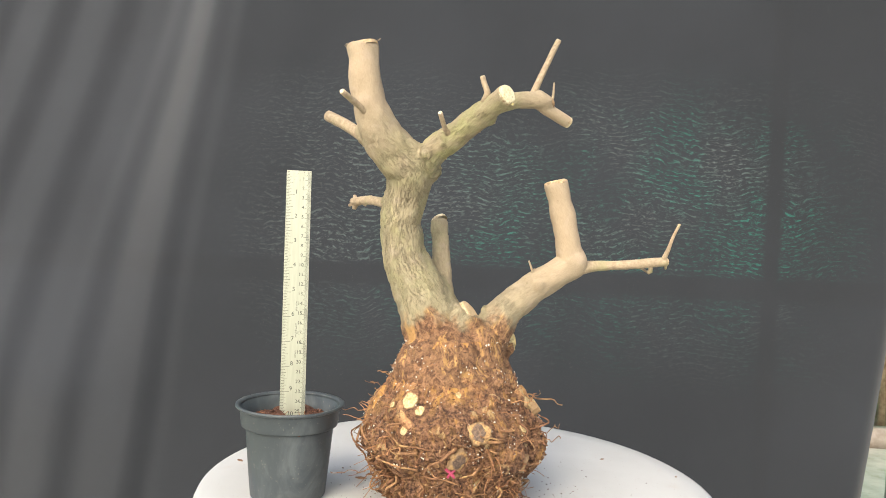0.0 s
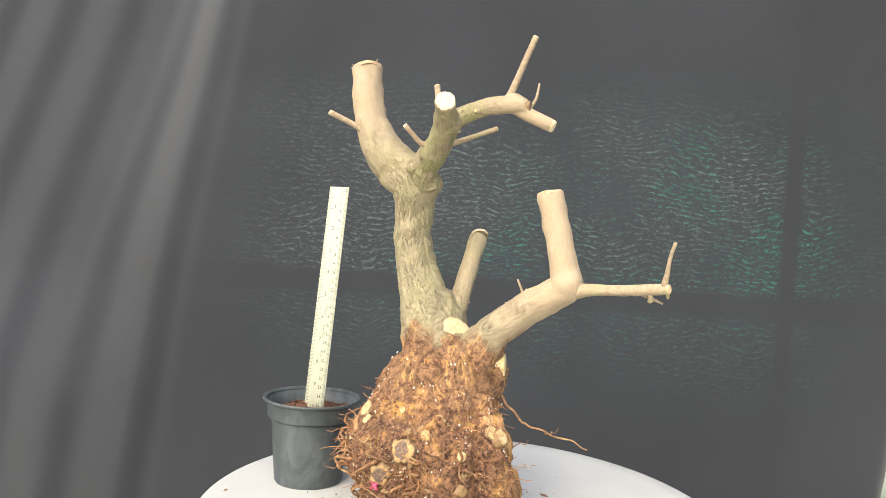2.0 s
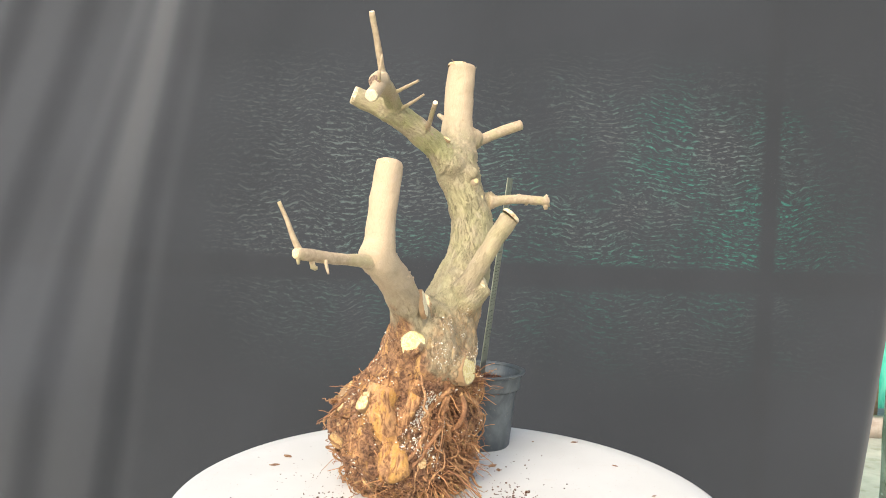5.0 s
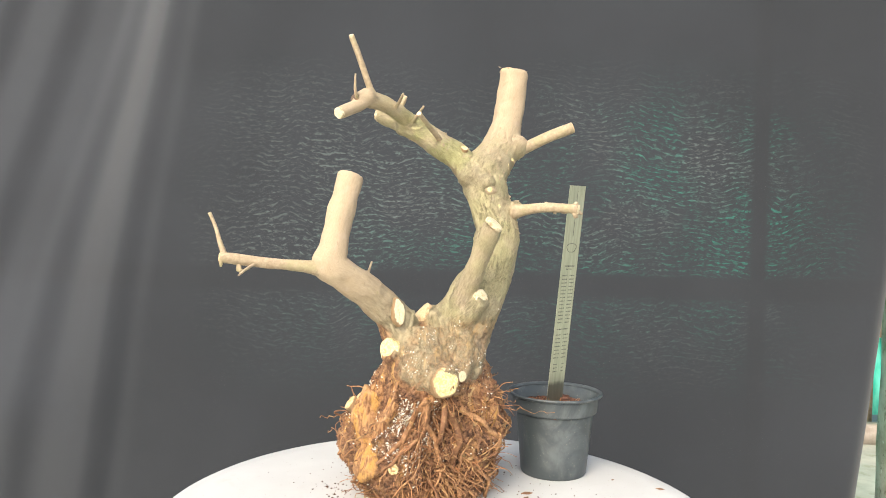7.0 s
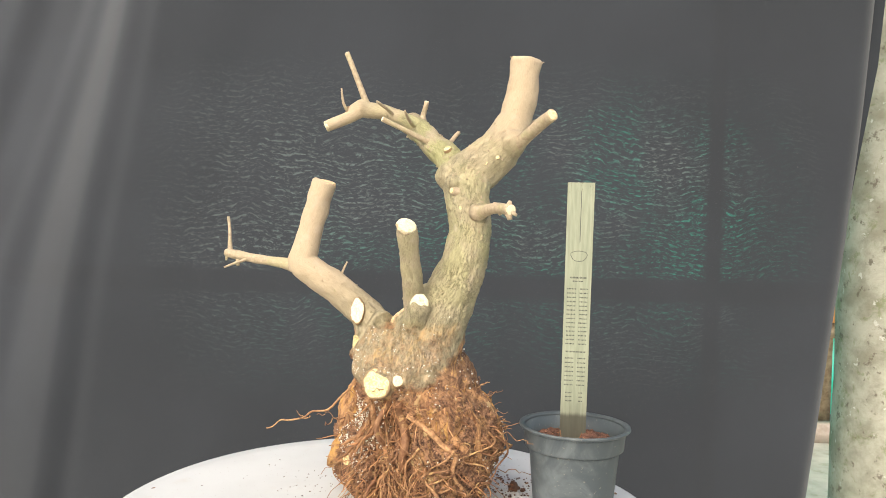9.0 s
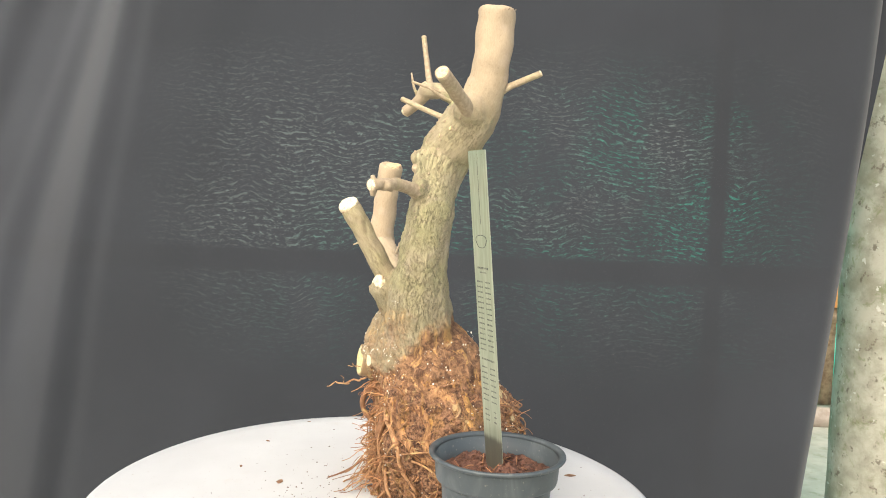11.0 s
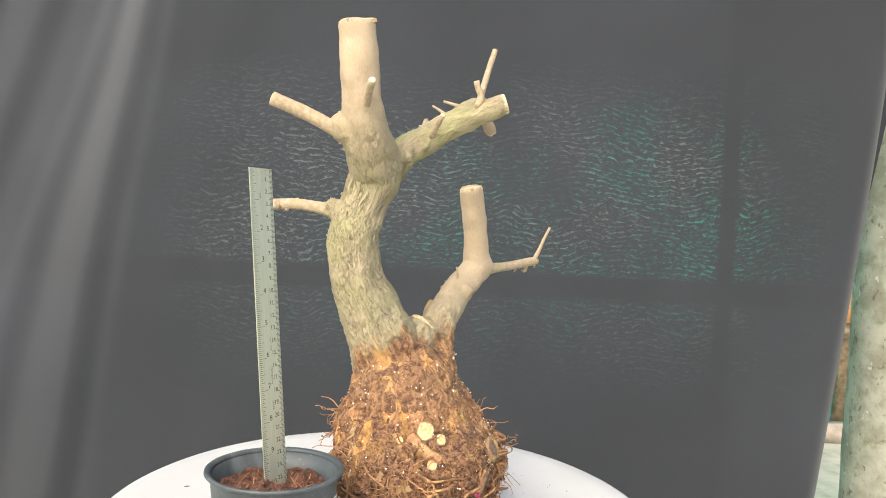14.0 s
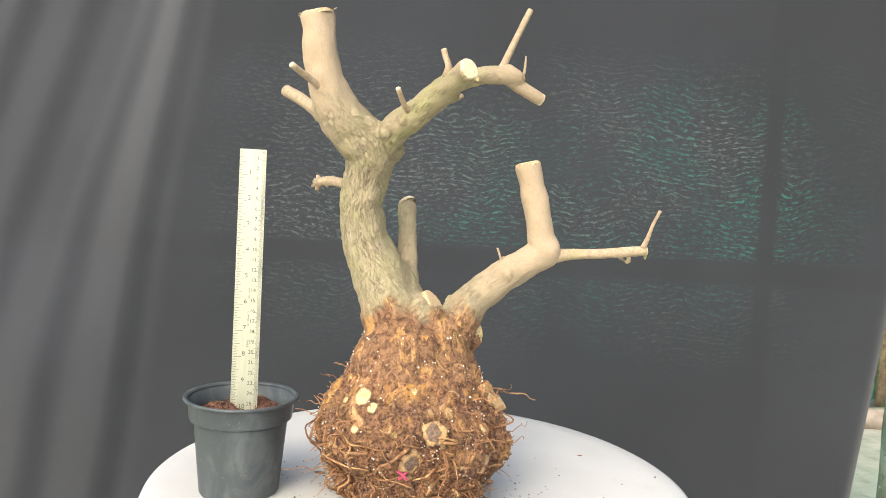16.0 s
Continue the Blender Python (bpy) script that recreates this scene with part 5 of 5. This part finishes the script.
def build_ruler():
    """A steel rule stuck into the soil; its own axes: x across, y back, z along."""
    ru = thing("steel_ruler", "shiny steel ruler with black scales stuck in the soil", "ruler")
    Wd = 0.0254
    bm = bmesh.new()
    box(bm, (-Wd / 2, -0.0005, -0.008), (Wd / 2, 0.0005, 0.2545), 0.0002)
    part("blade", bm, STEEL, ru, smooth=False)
    T, F = 0.2545, -0.00054
    face = Matrix.Rotation(radians(90), 4, "X")
    for k in range(1, 11):
        lettering("numeral", str(k), 0.0062, Matrix.Translation((-0.0022, F, T - 0.0254 * k + 0.0028)) @ face, INK, ru)
    for k in range(1, 26):
        lettering("numeral", str(k), 0.0051, Matrix.Translation((0.0048, F, T - 0.01 * k + 0.0012)) @ face, INK, ru)

    def ticks(name, step, count, x0, way, lens):
        vf = ([], [])
        for k in range(1, count):
            z = T - step * k
            ln = lens(k)
            o = len(vf[0])
            w = 0.00016
            a, b = x0, x0 + way * ln
            a, b = min(a, b), max(a, b)
            vf[0].extend([(a, F, z - w), (b, F, z - w), (b, F, z + w), (a, F, z + w)])
            vf[1].append((o, o + 1, o + 2, o + 3))
        listed(name, vf, INK, ru, "fine black scale marks")

    ticks("inch_scale", 0.0254 / 16, 160, -Wd / 2 + 0.0003, 1, lambda k: 0.0085 if k % 16 == 0 else 0.0065 if k % 8 == 0 else 0.0052 if k % 4 == 0 else 0.0042 if k % 2 == 0 else 0.0032)
    ticks("millimetre_scale", 0.001, 254, Wd / 2 - 0.0003, -1, lambda k: 0.0062 if k % 10 == 0 else 0.0048 if k % 5 == 0 else 0.0034)
    down = Matrix.Rotation(radians(90), 4, "Y")
    for txt, z in (("NOT FOR", 0.113), ("COMMERCIAL", 0.088), ("TRADE", 0.064)):
        lettering("engraving", txt, 0.0024, Matrix.Translation((0.0012, F, z)) @ down @ face, INK_FAINT, ru)
    # back: worn conversion table as plain bars
    B = 0.00054

    def bars(name, rects, mat):
        vf = ([], [])
        cells = []
        for x, z, w, h in rects:
            n = max(1, int(w / 0.0013)) if h < w else 1
            cells += [(x + w * ((i + 0.5) / n - 0.5), z, w / n * random.uniform(0.55, 0.9), h * random.uniform(0.8, 1.25)) for i in range(n)]
        for x, z, w, h in cells:
            o = len(vf[0])
            vf[0].extend([(x - w / 2, B, z - h / 2), (x - w / 2, B, z + h / 2), (x + w / 2, B, z + h / 2), (x + w / 2, B, z - h / 2)])
            vf[1].append((o, o + 1, o + 2, o + 3))
        tagged(listed(name, vf, mat, ru, "worn unreadable printed lines"), kind="stuff")

    upper = [(x, 0.152 - 0.0042 * k, w, 0.0011) for k in range(14) for x, w in ((-0.0058, 0.0080), (0.0058, 0.0085))]
    lower = [(x, 0.083 - 0.0045 * k, w, 0.0011) for k in range(7) for x, w in ((-0.0058, 0.0078), (0.0058, 0.0085))]
    last = [(x, 0.048 - 0.0042 * k, w, 0.0011) for k in range(3) for x, w in ((-0.006, 0.004), (0.0055, 0.0065))]
    bars("printed_table", upper + lower + last, INK_FAINT)
    bars("printed_heading", [(0, 0.163, 0.016, 0.0014), (0, 0.0895, 0.019, 0.0013), (0, 0.1595, 0.010, 0.0010)], INK_FAINT)
    bars("printed_line", [(-0.0005, 0.222, 0.0011, 0.042)], INK_FAINT)
    bm = bmesh.new()
    ring = [(Vector((0.0075 * math.cos(a) * (1 + 0.12 * math.sin(3 * a)), B, 0.184 + 0.0055 * math.sin(a) * (1 + 0.1 * math.cos(2 * a)))), 0.00022) for a in (i * 0.42 for i in range(16))]
    tube(bm, ring, 5, 0.003)
    part("emblem", bm, INK_FAINT, ru, "outlined oval emblem")
    return ru


RULER_FOOT = Vector((-0.1777, -0.0510, 0.0790))
RULER_HEAD = Vector((-0.1830, -0.0226, 0.3332))
RULER_SIDE = Vector((0.0211, 0.0040, 0.0))


def ruler_pose():
    z = (RULER_HEAD - RULER_FOOT).normalized()
    x = (RULER_SIDE - z * RULER_SIDE.dot(z)).normalized()
    y = z.cross(x)
    return Matrix.Translation(RULER_FOOT) @ Matrix((x, y, z)).transposed().to_4x4()


def build_litter():
    """Soil and bits strewn over the table."""
    so = ([], [])
    for k in range(330):
        a = random.random() * 6.283
        r = 0.075 + abs(random.gauss(0, 0.05))
        x, y = r * math.cos(a), -0.035 + r * math.sin(a)
        if math.hypot(x, y) > 0.262 or math.hypot(x - PX, y - PY) < 0.042:
            continue
        s = random.uniform(0.0004, 0.0012) * (1.3 if random.random() < 0.15 else 1)
        lumps(so, (x, y, s * 0.45), s, 0.6)
    for cx, cy, n in ((-0.110, -0.103, 70), (-0.090, -0.132, 60), (-0.040, 0.060, 60), (0.075, -0.085, 30)):
        for k in range(n):
            x, y = random.gauss(cx, 0.014), random.gauss(cy, 0.014)
            s = random.uniform(0.0005, 0.0022)
            if math.hypot(x - PX, y - PY) > 0.042:
                lumps(so, (x, y, s * 0.45), s, 0.6)
    ob = listed("spilled_soil", so, CRUMB)
    tagged(ob, "dark soil crumbs spilled over the white table", "soil", kind="stuff")
    on_table(ob, 0, 0, 0)
    seen = [(-0.109, 0.001), (0.042, 0.095), (-0.2516, 0.048), (0.0273, -0.203), (-0.004, -0.211), (-0.10, 0.013)]
    for k in range(15):
        a, r = random.random() * 6.283, random.uniform(0.16, 0.255)
        x, y = seen[k] if k < len(seen) else (r * math.cos(a), r * math.sin(a))
        if math.hypot(x - PX, y - PY) < 0.055:
            continue
        bm = bmesh.new()
        w = random.uniform(0.003, 0.0046) if k < 6 else random.uniform(0.0012, 0.003)
        tw = random.random() * 3
        tube(bm, [((-w * 1.4, 0, 0.0008), w * 0.25), ((0, 0, 0.0010), w * 0.8), ((w * 1.4, 0, 0.0008), w * 0.25)], 10, 0.001, 0.3, seed=k)
        for v in bm.verts:
            v.co.z = max(0.0, 0.0006 + (v.co.z - 0.0008) * 0.22)
        bmesh.ops.rotate(bm, verts=bm.verts, matrix=Matrix.Rotation(tw, 3, "Z"))
        ob = tagged(part("leaf_flake", bm, LEAF), "small dry brown leaf flake on the white table", "leaf flake", "flakes on the table")
        on_table(ob, x, y, 0.0)
    bm = bmesh.new()
    crumb(bm, (0, 0, 0.005), 0.008, 0.75)
    for k in range(5):
        crumb(bm, (random.gauss(0, 0.006), random.gauss(0, 0.006), 0.004), 0.004)
    for v in bm.verts:
        v.co.z = max(v.co.z, 0.0)
    clod = tagged(part("soil_clod", bm, CRUMB), "dark clod of soil with a root stub on the table", "soil clod")
    on_table(clod, -0.1085, -0.104, 0.0)


build_ground()
build_curtain()
build_column()
build_fence()
build_table()
build_stump()
build_pot()
RULER = build_ruler()
RULER.matrix_basis = Matrix.Translation((0, 0, TOP)) @ ruler_pose()
build_litter()


# ---- the turn of the table ----
def angle_at(t):
    ts = [a for a, _ in TURN]
    vs = [b for _, b in TURN]
    i = max(0, min(len(ts) - 2, max(k for k in range(len(ts)) if ts[k] <= t)))
    d = [(vs[k + 1] - vs[k]) / (ts[k + 1] - ts[k]) for k in range(len(ts) - 1)]

    def slope(k):
        if k == 0 or k == len(ts) - 1:
            return 0.0
        a, b = d[k - 1], d[k]
        return 0.0 if a * b <= 0 else 2 * a * b / (a + b)

    h = ts[i + 1] - ts[i]
    u = (t - ts[i]) / h
    return ((2 * u ** 3 - 3 * u * u + 1) * vs[i] + (u ** 3 - 2 * u * u + u) * h * slope(i)
            + (3 * u * u - 2 * u ** 3) * vs[i + 1] + (u ** 3 - u * u) * h * slope(i + 1))


def motions():
    times = [k / 10 for k in range(161)]
    turns = [(t, Matrix.Rotation(radians(angle_at(t)), 4, "Z")) for t in times]
    for ob, x, y, z in TURNING:
        walk(ob, [(t, Matrix.Translation((0, 0, TOP)) @ m @ Matrix.Translation((x, y, z))) for t, m in turns])
    home = ruler_pose()
    walk(RULER, [(t, Matrix.Translation((0, 0, TOP)) @ m @ home) for t, m in turns])


motions()
